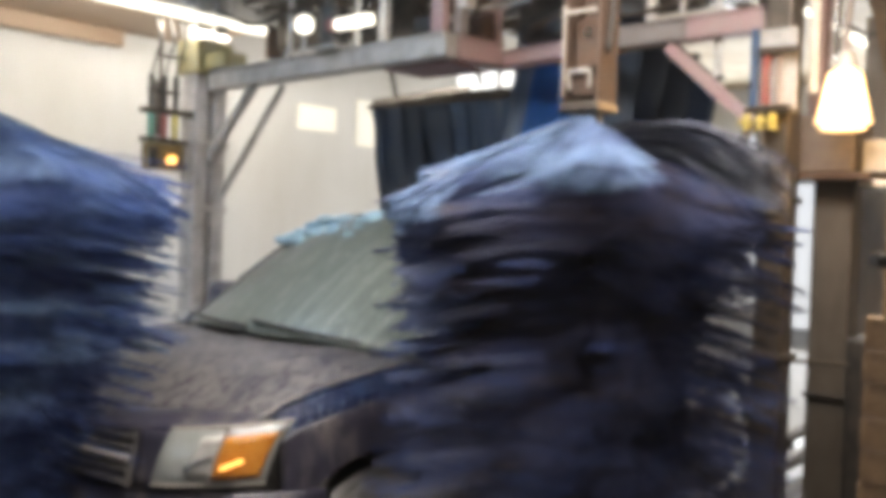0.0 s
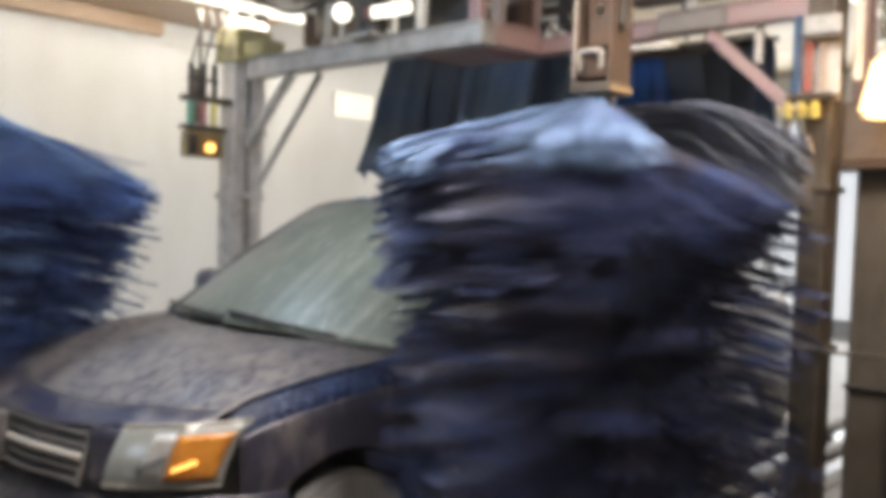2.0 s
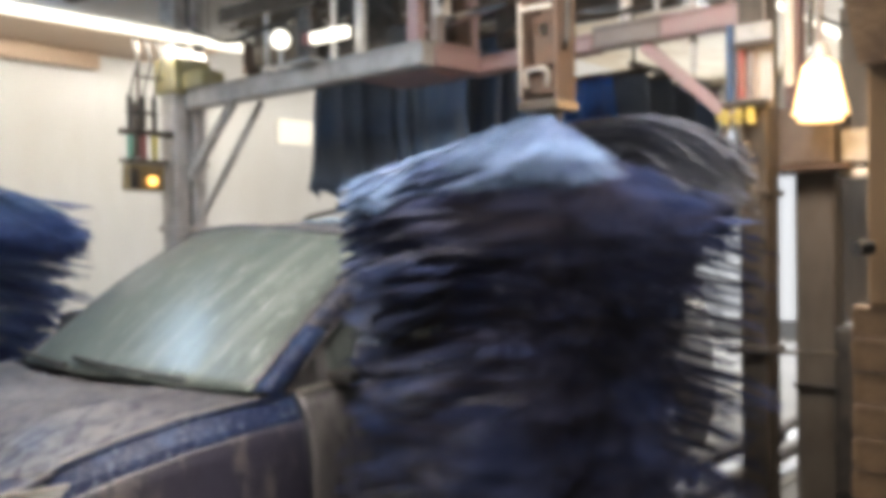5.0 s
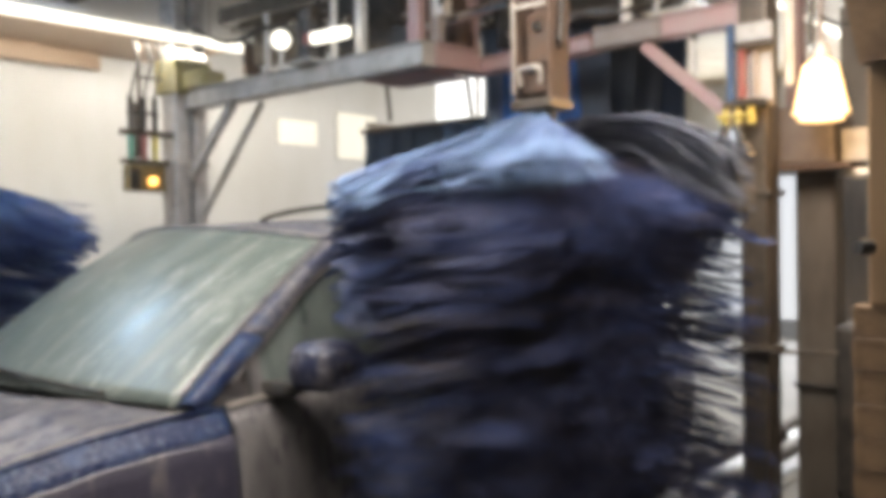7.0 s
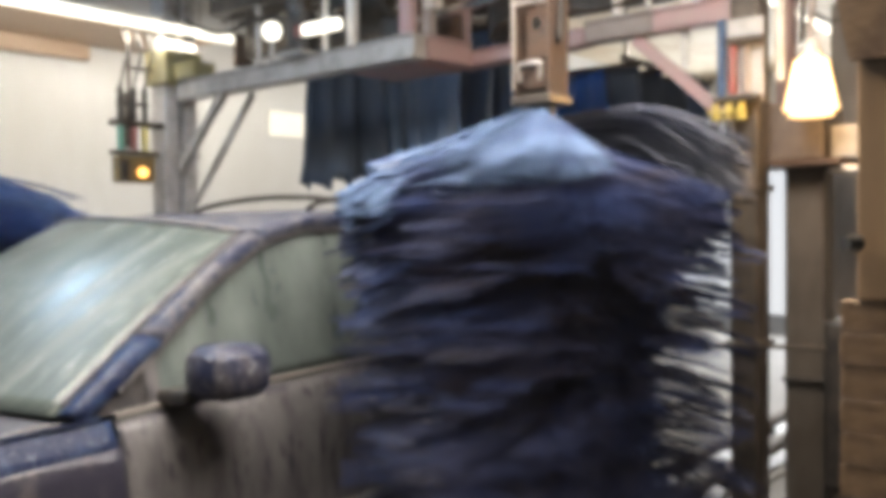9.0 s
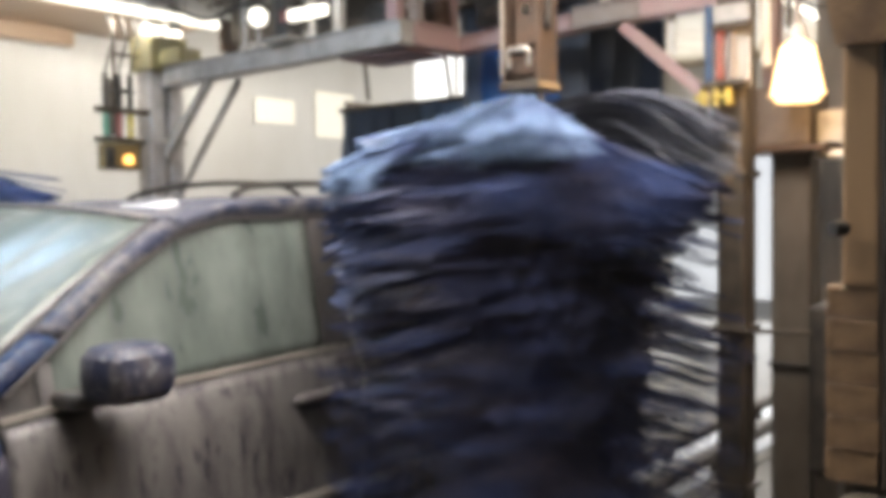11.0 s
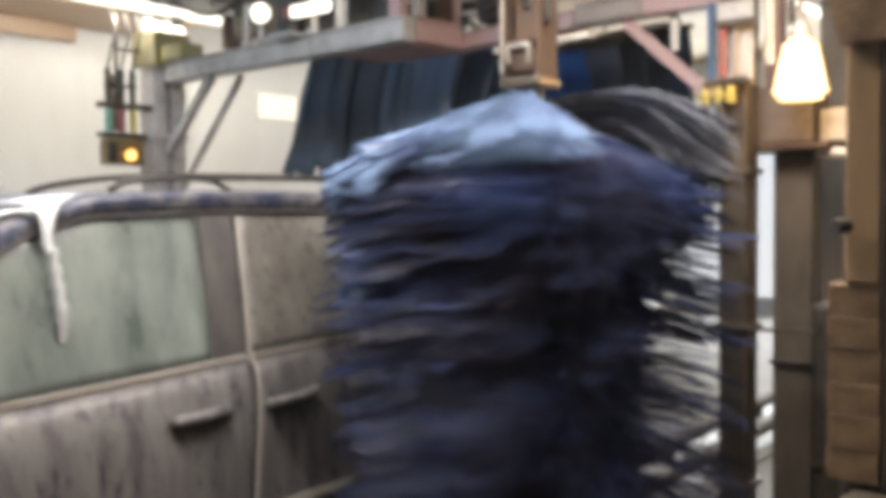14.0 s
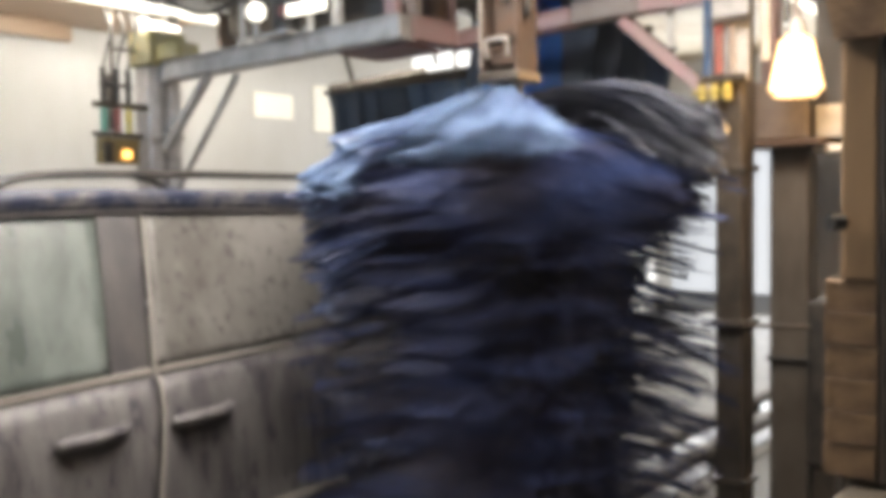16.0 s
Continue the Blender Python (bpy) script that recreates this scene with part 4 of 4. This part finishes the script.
vpart("flow_meter", rod((3.94, 1.53, 2.14), (3.94, 1.53, 2.34), .016), M["beigepink"], "clear pale tube")
vpart("bracket", box((3.90, 1.44, 2.345), (3.955, 1.60, 2.375), .006), M["darksteel"])
vpart("bracket", box((3.90, 1.46, 2.10), (3.955, 1.66, 2.128), .006), M["darksteel"])
for y in (1.655, 1.60, 1.545):
    vpart("valve", rod((3.93, y, 2.03), (3.93, y, 2.10), .022, .016), M["yellow"], "yellow valve")
    vpart("valve_handle", box((3.895, y - .03, 2.055), (3.912, y + .03, 2.068), .004), M["yellow"])
vpart("drop_hose", hose([(3.93, 1.655, 2.03), (3.91, 1.66, 1.97), (3.92, 1.655, 1.90)], .022), M["dark"], "black drop hose", True)
vpart("drop_hose", hose([(3.93, 1.60, 2.03), (3.91, 1.58, 1.96), (3.91, 1.555, 1.88)], .02), M["dark"], "black drop hose", True)
vpart("spray_nozzle", rod((3.90, 1.555, 1.95), (3.90, 1.53, 1.87), .012), M["chrome"], "bright nozzle")

# equipment column beside the near post
col = thing("equipment_column", (4.3, 1.35, 0), "grey-brown equipment column with a dark pump cabinet", "equipment column")


def cpart(name, bm, m, label=""):
    bm.transform(Matrix.Translation((-4.3, -1.35, 0)))
    return part(name, bm, m, col, label)


cpart("column", box((4.28, 1.31, 0), (4.42, 1.485, 1.86), .012), M["darkpost"])
cpart("head_box", box((4.18, 1.28, 1.86), (4.45, 1.53, 2.12), .015), M["motorbox"], "pinkish grey motor box")
cpart("head_plate", box((4.12, 1.20, 1.83), (4.50, 1.62, 1.855), .006), M["rust"])
cpart("upper_post", box((4.30, 1.46, 2.12), (4.38, 1.53, 3.3), .006), M["pinksteel"])
cpart("pump_cabinet", box((4.22, 1.16, .42), (4.62, 1.30, 1.16), .02), M["dark"], "black pump cabinet")
cpart("cabinet_foot", box((4.24, 1.18, 0), (4.60, 1.28, .418), .006), M["darksteel"])
cpart("cross_pipe", rod((3.94, 1.66, 1.055), (3.94, 1.20, 1.072), .010), M["darksteel"])
cpart("cross_pipe", rod((4.26, 1.485, .88), (4.26, 1.16, .89), .012), M["dark"])
cpart("side_box", box((4.20, 1.10, 1.86), (4.40, 1.26, 2.00), .01), M["steel"])
cpart("side_box_lid", box((4.19, 1.09, 1.80), (4.41, 1.27, 1.83), .006), M["white"])

# the hanging arm that carries the side brush
arm = thing("brush_arm", (2.80, 1.80, 0), "rusty brown hanging brush motor arm", "brush arm")
part("web", box((.045, -.060, 2.02), (.055, .060, 3.3), .003), M["rust"], arm)
part("flange", box((-.065, -.075, 2.02), (.060, -.062, 3.3), .004), M["rust"], arm)
part("flange", box((-.065, .062, 2.02), (.060, .075, 3.3), .004), M["rust"], arm, "pale worn flange")
part("edge_strip", rod((-.068, .070, 2.05), (-.068, .070, 2.37), .006), M["palemetal"], arm, "bright worn edge")
part("end_cap", box((-.075, -.082, 1.995), (.07, .082, 2.03), .008), M["darksteel"], arm)
part("motor_block", box((-.045, -.058, 2.05), (.044, .058, 2.115), .01), M["rust"], arm)
part("shackle", hose([(-.07, -.040, 2.075), (-.075, -.042, 2.13), (-.075, 0, 2.135), (-.075, .042, 2.13), (-.07, .040, 2.075)], .008), M["palemetal"], arm, "bright steel shackle")
part("gear_case", box((-.02, -.055, 2.15), (.044, .055, 2.33), .015), M["rust"], arm)
part("bolt", rod((-.03, 0, 2.28), (-.015, 0, 2.28), .016), M["chrome"], arm)
part("cross_strip", beam((-.07, -.06, 2.345), (-.07, .06, 2.345), .012, .014, .002), M["palemetal"], arm)
part("carrier", beam((0, 0, 3.24), (1.22, .15, 3.24), .09, .10), M["rust"], arm)
part("hydraulic_line", hose([(-.02, -.09, 3.2), (-.03, -.11, 2.8), (-.01, -.10, 2.5), (-.02, -.085, 2.2)], .010), M["dark"], arm, smooth=True)
part("spindle_nut", rod((0, 0, 1.955), (0, 0, 1.994), .05), M["dark"], arm)

# ---------------------------------------------------------------- ceiling frame and lights
truss = thing("ceiling_truss", (4.6, 3.4, 3.3), "dark steel roof frame above the wash equipment", "truss")


def tpart(name, bm, m, label=""):
    bm.transform(Matrix.Translation((-4.6, -3.4, -3.3)))
    return part(name, bm, m, truss, label)


for x in (3.55, 5.2, 6.6):
    tpart("chord", beam((x, .6, 3.34), (x, 6.4, 3.34), .08, .10), M["darksteel"])
for y in (1.5, 3.2, 5.35):
    tpart("purlin", beam((2.6, y, 3.44), (8.5, y, 3.44), .08, .10), M["darksteel"])
tpart("duct", rod((4.95, 2.0, 3.05), (4.95, 5.5, 3.05), .10, seg=20), M["darksteel"], "dark pipe above the curtains")
for y in (2.2, 4.6):
    for x in (4.75, 5.35):
        tpart("hanger", beam((x, y, 3.29), (x + .05, y, 2.86), .04, .04), M["darksteel"])
tpart("cross_tie", beam((4.3, 5.4, 3.1), (4.3, 3.2, 3.1), .06, .09), M["darksteel"])
for y in (3.4, 4.1, 4.8):
    tpart("diagonal", beam((4.3, y, 3.06), (4.3, y + .35, 3.38), .03, .03), M["steel"])
    tpart("diagonal", beam((4.3, y + .35, 3.38), (4.3, y + .7, 3.06), .03, .03), M["steel"])
tpart("drive_motor", rod((4.55, 3.2, 2.98), (4.55, 3.55, 2.98), .11, seg=22), M["dark"], "black drive motor")
tpart("drive_motor", rod((4.7, 2.3, 3.0), (4.7, 2.6, 3.0), .10, seg=22), M["dark"], "black drive motor")
tpart("drive_cabinet", box((4.14, 3.72, 2.68), (4.27, 4.34, 3.28), .02), M["darksteel"], "dark drive cabinet")
tpart("cabinet_door", box((4.125, 3.78, 2.74), (4.139, 4.28, 3.2), .006), M["dark"])
tpart("drive_cabinet", box((4.24, 2.86, 2.62), (4.34, 3.08, 3.28), .02), M["darksteel"], "dark drive cabinet")
tpart("drive_cabinet", box((4.20, 3.30, 2.66), (4.30, 3.62, 3.28), .02), M["rust"], "rusty drive cabinet")
tpart("drive_cabinet", box((4.16, 4.62, 2.74), (4.30, 5.10, 3.28), .02), M["darksteel"], "dark drive cabinet")
tpart("chain_guard", box((4.18, 2.0, 2.66), (4.28, 2.62, 2.98), .02), M["darksteel"], "dark chain guard")
for k in range(6):
    y = 2.1 + .5 * k
    tpart("fitting", rod((4.09, y, 2.86 + .05 * (k % 3)), (4.12, y + .07, 2.86 + .05 * (k % 3)), .018), M["chrome"], "bright pipe fitting")
tpart("spray_bar", rod((4.45, 1.7, 2.96), (4.45, 5.2, 2.96), .022), M["chrome"], "bright spray bar")

fix = thing("tube_fixture", (3.0, 5.33, 2.9), "lit fluorescent tube along a stained soffit board", "light")
part("tube", rod((-.75, 0, 0), (1.66, -.05, 0), .028), M["tube"], fix)
part("tube_tray", box((-.8, -.02, .032), (1.68, .08, .075), .006), M["white"], fix)
part("soffit_board", box((-1.2, .09, .03), (1.30, 1.04, .07), .006), M["soffit"], fix, "stained pale board")
part("soffit_lip", box((-1.2, .95, -.09), (.72, 1.03, .028), .01), M["soffit"], fix)
part("fixture_bracket", box((1.20, -.10, -.19), (1.35, -.06, .040), .008), M["rust"], fix, "rusty brown bracket beside the tube")
part("tray_hanger", rod((1.0, .04, .075), (1.0, .04, .89), .008), M["steel"], fix)
part("tray_hanger", rod((-.6, .04, .075), (-.6, .04, .89), .008), M["steel"], fix)
# bodies for the three added fill lamps; no such tubes are known here
for x, y in ((1.8, 1.7), (8.6, 2.6), (1.7, .95)):
    f2 = thing("fill_tube", (x, y, 3.28), "lit fluorescent tube added under the ceiling as fill light", "light", "ceiling tubes")
    part("tray", box((-1.5, -.07, .03), (1.5, .07, .07), .006), M["white"], f2)
    part("tube", rod((-1.48, 0, .004), (1.48, 0, .004), .018), M["tube"], f2)
    for k in (-1.2, 1.2):
        part("hanger", rod((k, 0, .07), (k, 0, .52), .006), M["steel"], f2)

wl = thing("wall_lamp", (4.0, 1.277, 2.152), "glowing warm bell-shaped work lamp on a conduit", "lamp")
bm = bmesh.new()
bmesh.ops.create_cone(bm, cap_ends=True, segments=24, radius1=.114, radius2=.060, depth=.25)
bmesh.ops.bevel(bm, geom=[e for e in bm.edges if e.calc_face_angle(0) > .8], offset=.025, segments=3, affect="EDGES")
part("lit_glass", bm, M["warmlamp"], wl, "glowing warm glass", True)
part("lamp_cap", rod((0, 0, .121), (0, 0, .19), .05, .03, 20), M["steel"], wl)
part("conduit", hose([(0, 0, .18), (.01, .0, .35), (.02, -.04, .7), (.03, -.05, 1.2), (.03, -.05, 1.64)], .014), M["beigepink"], wl, "pinkish conduit", True)
part("cable", hose([(.0, 0, .30), (-.05, -.12, .24), (-.1, -.3, .28), (-.1, -.55, .34), (-.1, -.645, .36)], .006), M["dark"], wl, "black cable", True)
glow = bpy.data.lights.new("work_lamp_glow", "POINT")
glow.energy, glow.color, glow.shadow_soft_size = 16, (1.0, 0.62, 0.28), .14
new("work_lamp_glow", glow).location = (3.66, 1.06, 2.12)

# ---------------------------------------------------------------- control station on the far side
ctl = thing("control_station", (3.45, 5.32, 2.1), "air control station with coloured hoses and an amber lamp", "control station")


def kpart(name, bm, m, label="", smooth=False):
    bm.transform(Matrix.Translation((-3.45, -5.32, -2.1)))
    return part(name, bm, m, ctl, label, smooth)


kpart("mount_rail", box((3.28, 5.31, 2.235), (3.68, 5.35, 2.275), .005), M["darksteel"])
kpart("mount_rail", box((3.28, 5.31, 2.055), (3.62, 5.35, 2.085), .005), M["darksteel"])
kpart("cross_bar", box((3.33, 5.32, 2.37), (3.56, 5.345, 2.395), .005), M["dark"])
for k, (x, m) in enumerate(((3.335, "greenplastic"), (3.43, "redplastic"), (3.51, "yellow"))):
    kpart("regulator", rod((x, 5.30, 2.275), (x, 5.30, 2.48), .020), M["dark"], "black regulator")
    kpart("supply_tube", rod((x, 5.30, 2.085), (x, 5.30, 2.235), .022), M[m], "coloured tube")
    kpart("air_hose", hose([(x, 5.30, 2.48), (x + .03, 5.30, 2.60), (x + .07, 5.31, 2.72), (x + .05, 5.34, 2.86)], .008), M["dark"], "thin black hose", True)
kpart("switch_box", box((3.31, 5.29, 1.88), (3.58, 5.37, 2.05), .012), M["oldyellow"], "dull yellow switch box")
kpart("switch_panel", box((3.32, 5.275, 1.89), (3.38, 5.292, 2.02), .004), M["dark"])
kpart("pilot_lamp", rod((3.48, 5.292, 1.945), (3.47, 5.262, 1.945), .028), M["amberlamp"], "lit amber pilot lamp")
kpart("wall_strut", box((3.42, 5.352, 2.10), (3.46, 5.40, 2.46), .005), M["darksteel"])
kpart("wall_strut", box((3.435, 5.365, 2.462), (3.455, 5.385, 2.90), .003), M["darksteel"])
kpart("wall_tie", beam((3.44, 5.37, 2.62), (3.63, 5.37, 2.62), .02, .02), M["darksteel"])
kpart("yellow_sleeve", box((3.635, 5.25, 2.53), (3.925, 5.49, 2.76), .012), M["paleyellow"], "pale yellow sleeve round the post")
kpart("yellow_sleeve", box((3.69, 5.02, 2.555), (3.86, 5.245, 2.66), .012), M["paleyellow"], "pale yellow sleeve on the beam")

# ---------------------------------------------------------------- far wall: panels, painted reflections and high windows
def window_or_glow(name, x0, x1, z0, z1, m):
    w = thing(name, ((x0 + x1) / 2, 6.385, z0), "bright pane on the far wall, for windows and painted reflections", "window", "", "structure")
    cx = (x0 + x1) / 2
    part("glow_pane", box((x0 - cx, 0, 0), (x1 - cx, .012, z1 - z0), .002), m, w)
    part("frame", box((x0 - cx - .01, .002, -.011), (x1 - cx + .01, .014, -.001), .002), M["wall"], w)
    return w


# the first two are painted reflections on the wall, not openings
window_or_glow("reflection_1", 5.47, 5.93, 2.40, 2.62, M["glow_pane"])
window_or_glow("reflection_2", 6.19, 6.71, 2.31, 2.74, M["glow_pane"])
window_or_glow("window_4", 7.65, 10.35, 2.70, 3.36, M["brightpane"])
for x in (8.35, 9.05, 9.72):
    structure("window_mullion", box((x - .025, 6.366, 2.70), (x + .025, 6.383, 3.36), .003), M["steel"], "grey bar between the bright panes")
window_or_glow("window_3", 2.62, 3.26, 2.87, 3.34, M["brightpane"])
structure("skylight", box((1.15, 4.1, 3.775), (1.75, 4.75, 3.798), .003), M["skypane"], "bluish daylight panel in the ceiling")
structure("wall_rail", box((-8, 6.380, 2.86), (3.2, 6.399, 2.885), .003), M["steel"], "thin dark conduit line on the wall")

# ---------------------------------------------------------------- conveyor on the floor
# added dark sheet, hides the entrance glare on the floor here
structure("dark_floor_sheet", box((-8, 2.06, .001), (13.5, 2.66, .016), .003), M["sill"], "dark sheet added under the conveyor rails to dull the floor's glare")
for y in (2.20, 2.50):
    r = thing("conveyor_rail", (3, y, 0), "dark wet steel guide rail of the wash conveyor", "rail", "conveyor rails")
    part("rail_pipe", rod((-9, 0, .13), (7.5, 0, .13), .05), M["railsteel"], r)
    part("base_strip", box((-9, -.06, .016), (7.5, .06, .026), .002), M["darksteel"], r)
    for k in range(11):
        part("support", box((-8.5 + 1.55 * k, -.02, .012), (-8.42 + 1.55 * k, .02, .10), .004), M["darksteel"], r)

# ---------------------------------------------------------------- viewing window: sill, trim, bricks
structure("window_sill", box((-3.0, .395, 1.022), (1.895, .500, 1.036), .004), M["sill"], "dark wet sill of the viewing window")
glazing = structure("window_glass", box((-2.99, .476, 1.052), (1.866, .481, 2.898), 0), M["misted"], "misted glass of the viewing window with runs of water")
glazing.visible_shadow = False
structure("window_trim", box((1.864, .395, 1.05), (1.895, .440, 3.0), .006), M["trimdark"], "dark brown window trim")
structure("jamb_board", box((1.868, .447, 1.43), (1.898, .513, 2.898), .006), M["board"], "brown board lining the window jamb")
gus = thing("corner_gusset", (1.85, .447, 1.98), "dark brown corner bracket of the viewing window", "bracket", "", "structure")
bm = bmesh.new()
vs = [bm.verts.new(v) for v in ((.015, -.08, -.10), (.015, .07, -.10), (.015, .09, .0), (.015, .14, .14), (.015, .22, .30), (.015, .30, .9), (.015, -.08, .9))]
bm.faces.new(vs)
thicken(bm, .03)
part("plate", bm, M["brick"], gus)
part("knob", rod((.0, .055, -.44), (-.025, .072, -.44), .014), M["dark"], gus, "dark knob")
jamb = tagged(new("window_jamb"), "brown brick reveal of the viewing window", "", "", "structure")
me = None
for k in range(6):
    z = 1.054 + k * .063
    if me is None:
        bm = box((1.872, .447, 0), (1.8985, .543, .0612), .003)
        b = part("brick", bm, M["brick"], jamb)
        me = b.data
    else:
        b = new("brick", me)
        b.parent = jamb
    b.location = (random.uniform(-.004, .002), random.uniform(-.003, .003), z)
structure("backdrop", box((17.0, -6, -.04), (17.1, 14, 7), 0), M["daylight"], "plain bright daylight beyond the bay entrance")
structure("partition", box((5.0, .515, 0), (5.06, 1.50, 2.7), .004), M["partition"], "wet grey partition beside the equipment")
structure("entrance_wall", box((13.8, .6, 3.1), (14, 6.4, 3.8), 0), M["wall"], "wall above the bay entrance")
structure("exit_wall", box((-8.2, .6, 0), (-8, 6.4, 3.8), 0), M["brick"], "far end wall of the bay")


# ---------------------------------------------------------------- motion
def motions():
    walk(van, [(t, pose(s, D, 0)) for t, a, b, c, s in ROWS])
    home = Matrix.Identity(4)
    walk(cap, [(0, pose(.2, .42, -.01)), (9.2, pose(.16, .40, -.03)), (11.4, pose(.05, .14, .012)), (12.2, pose(.02, .06, .008)), (13, home), (16, home)])
    for k, d in enumerate(drips):
        ends = (.08, .14, .20, .27)[k]
        rows = []
        for t, u, inward in ((0, 0, .1), (12.1, 0, .1), (12.7, .15, 0), (13, .40, 0), (13.5, .62, 0), (14.5, 1, 0), (16, 1.25, 0)):
            z = 1.47 - ends * u
            rows.append((t, pose(2.206, gh(2.206, z, -1) - .012 + inward, z, 13, 0, 0)))
        walk(d, rows)
    arm_x = [(0, 2.89), (1.5, 2.71), (3.5, 2.79), (7, 2.72), (9, 2.77), (13, 2.78), (16, 2.66)]
    walk(arm, [(t, pose(x, 1.8, 0)) for t, x in arm_x])
    step = .1
    n = int(16 / step)
    walk(near_brush, [(t, pose(x, 1.8, 0)) for t, x in arm_x])
    walk(near_mass, [(i * step, pose(0, 0, 0, 0, 0, 50 * i)) for i in range(n + 1)])
    sag = [(0, 8), (.8, 2), (1.5, -4), (2.5, -3), (3.5, 2), (4.2, 4), (6.5, -1), (8.5, 0), (9, 2), (12, -1), (14, 1), (16, 3)]
    # the loose strips flutter; they tip about the top of the spindle, towards the heading given
    for fan_ob, heading, rate, swing, tip in ((core, 160, 2.0, 17, .5), (swept, 130, 2.0, 14, 1), (under, 130, 2.0, -20, 1), (thrown, 310, 2.0, 24, 0)):
        axis = Vector((-math.sin(radians(heading)), math.cos(radians(heading)), 0))
        rows = []
        for i in range(n + 1):
            t = i * step
            down = tip * lerp(t, sag) + 2.0 * math.sin(2 * math.pi * rate * .7 * t + heading)
            yaw = swing * math.sin(2 * math.pi * rate * t)
            top = Matrix.Translation((0, 0, 1.95))
            rows.append((t, top @ Matrix.Rotation(radians(down), 4, axis) @ Matrix.Rotation(radians(yaw), 4, "Z") @ top.inverted()))
        walk(fan_ob, rows)
    far_x = [(0, 1.39), (.75, 1.50), (1.5, 1.64), (2.5, 1.82), (3.5, 1.97), (7, 2.03), (9, 2.09), (12.5, 1.91), (14, 1.70), (16, 1.50)]
    far_y = [(0, 3.40), (.75, 3.80), (1.5, 4.20), (2.5, 4.70), (3.5, 5.0), (16, 5.0)]
    walk(far_brush, [(i * step, pose(lerp(i * step, far_x), lerp(i * step, far_y), 0, 0, 0, -46 * i)) for i in range(n + 1)])
    walk(suds, [(t, pose(3.64 - s, 0, ztop(3.70 - s) + .05)) for t, a, b, c, s in ROWS])
    far_swing, near_swing = [], []
    for i in range(65):
        t = i * .25
        ph = 2 * math.pi * t / 4.0
        c = math.cos(ph - 2 * math.pi * .81)
        far_swing.append((t, pose(4.97 + .25 * c, 3.42, 2.57 - .26 * c, 0, -13 * math.cos(ph), 0)))
        near_swing.append((t, pose(4.97 - .25 * c, 3.42, 2.64 + .15 * c, 0, 13 * math.cos(ph), 0)))
    walk(mitter_far, far_swing)
    walk(mitter_near, near_swing)


motions()
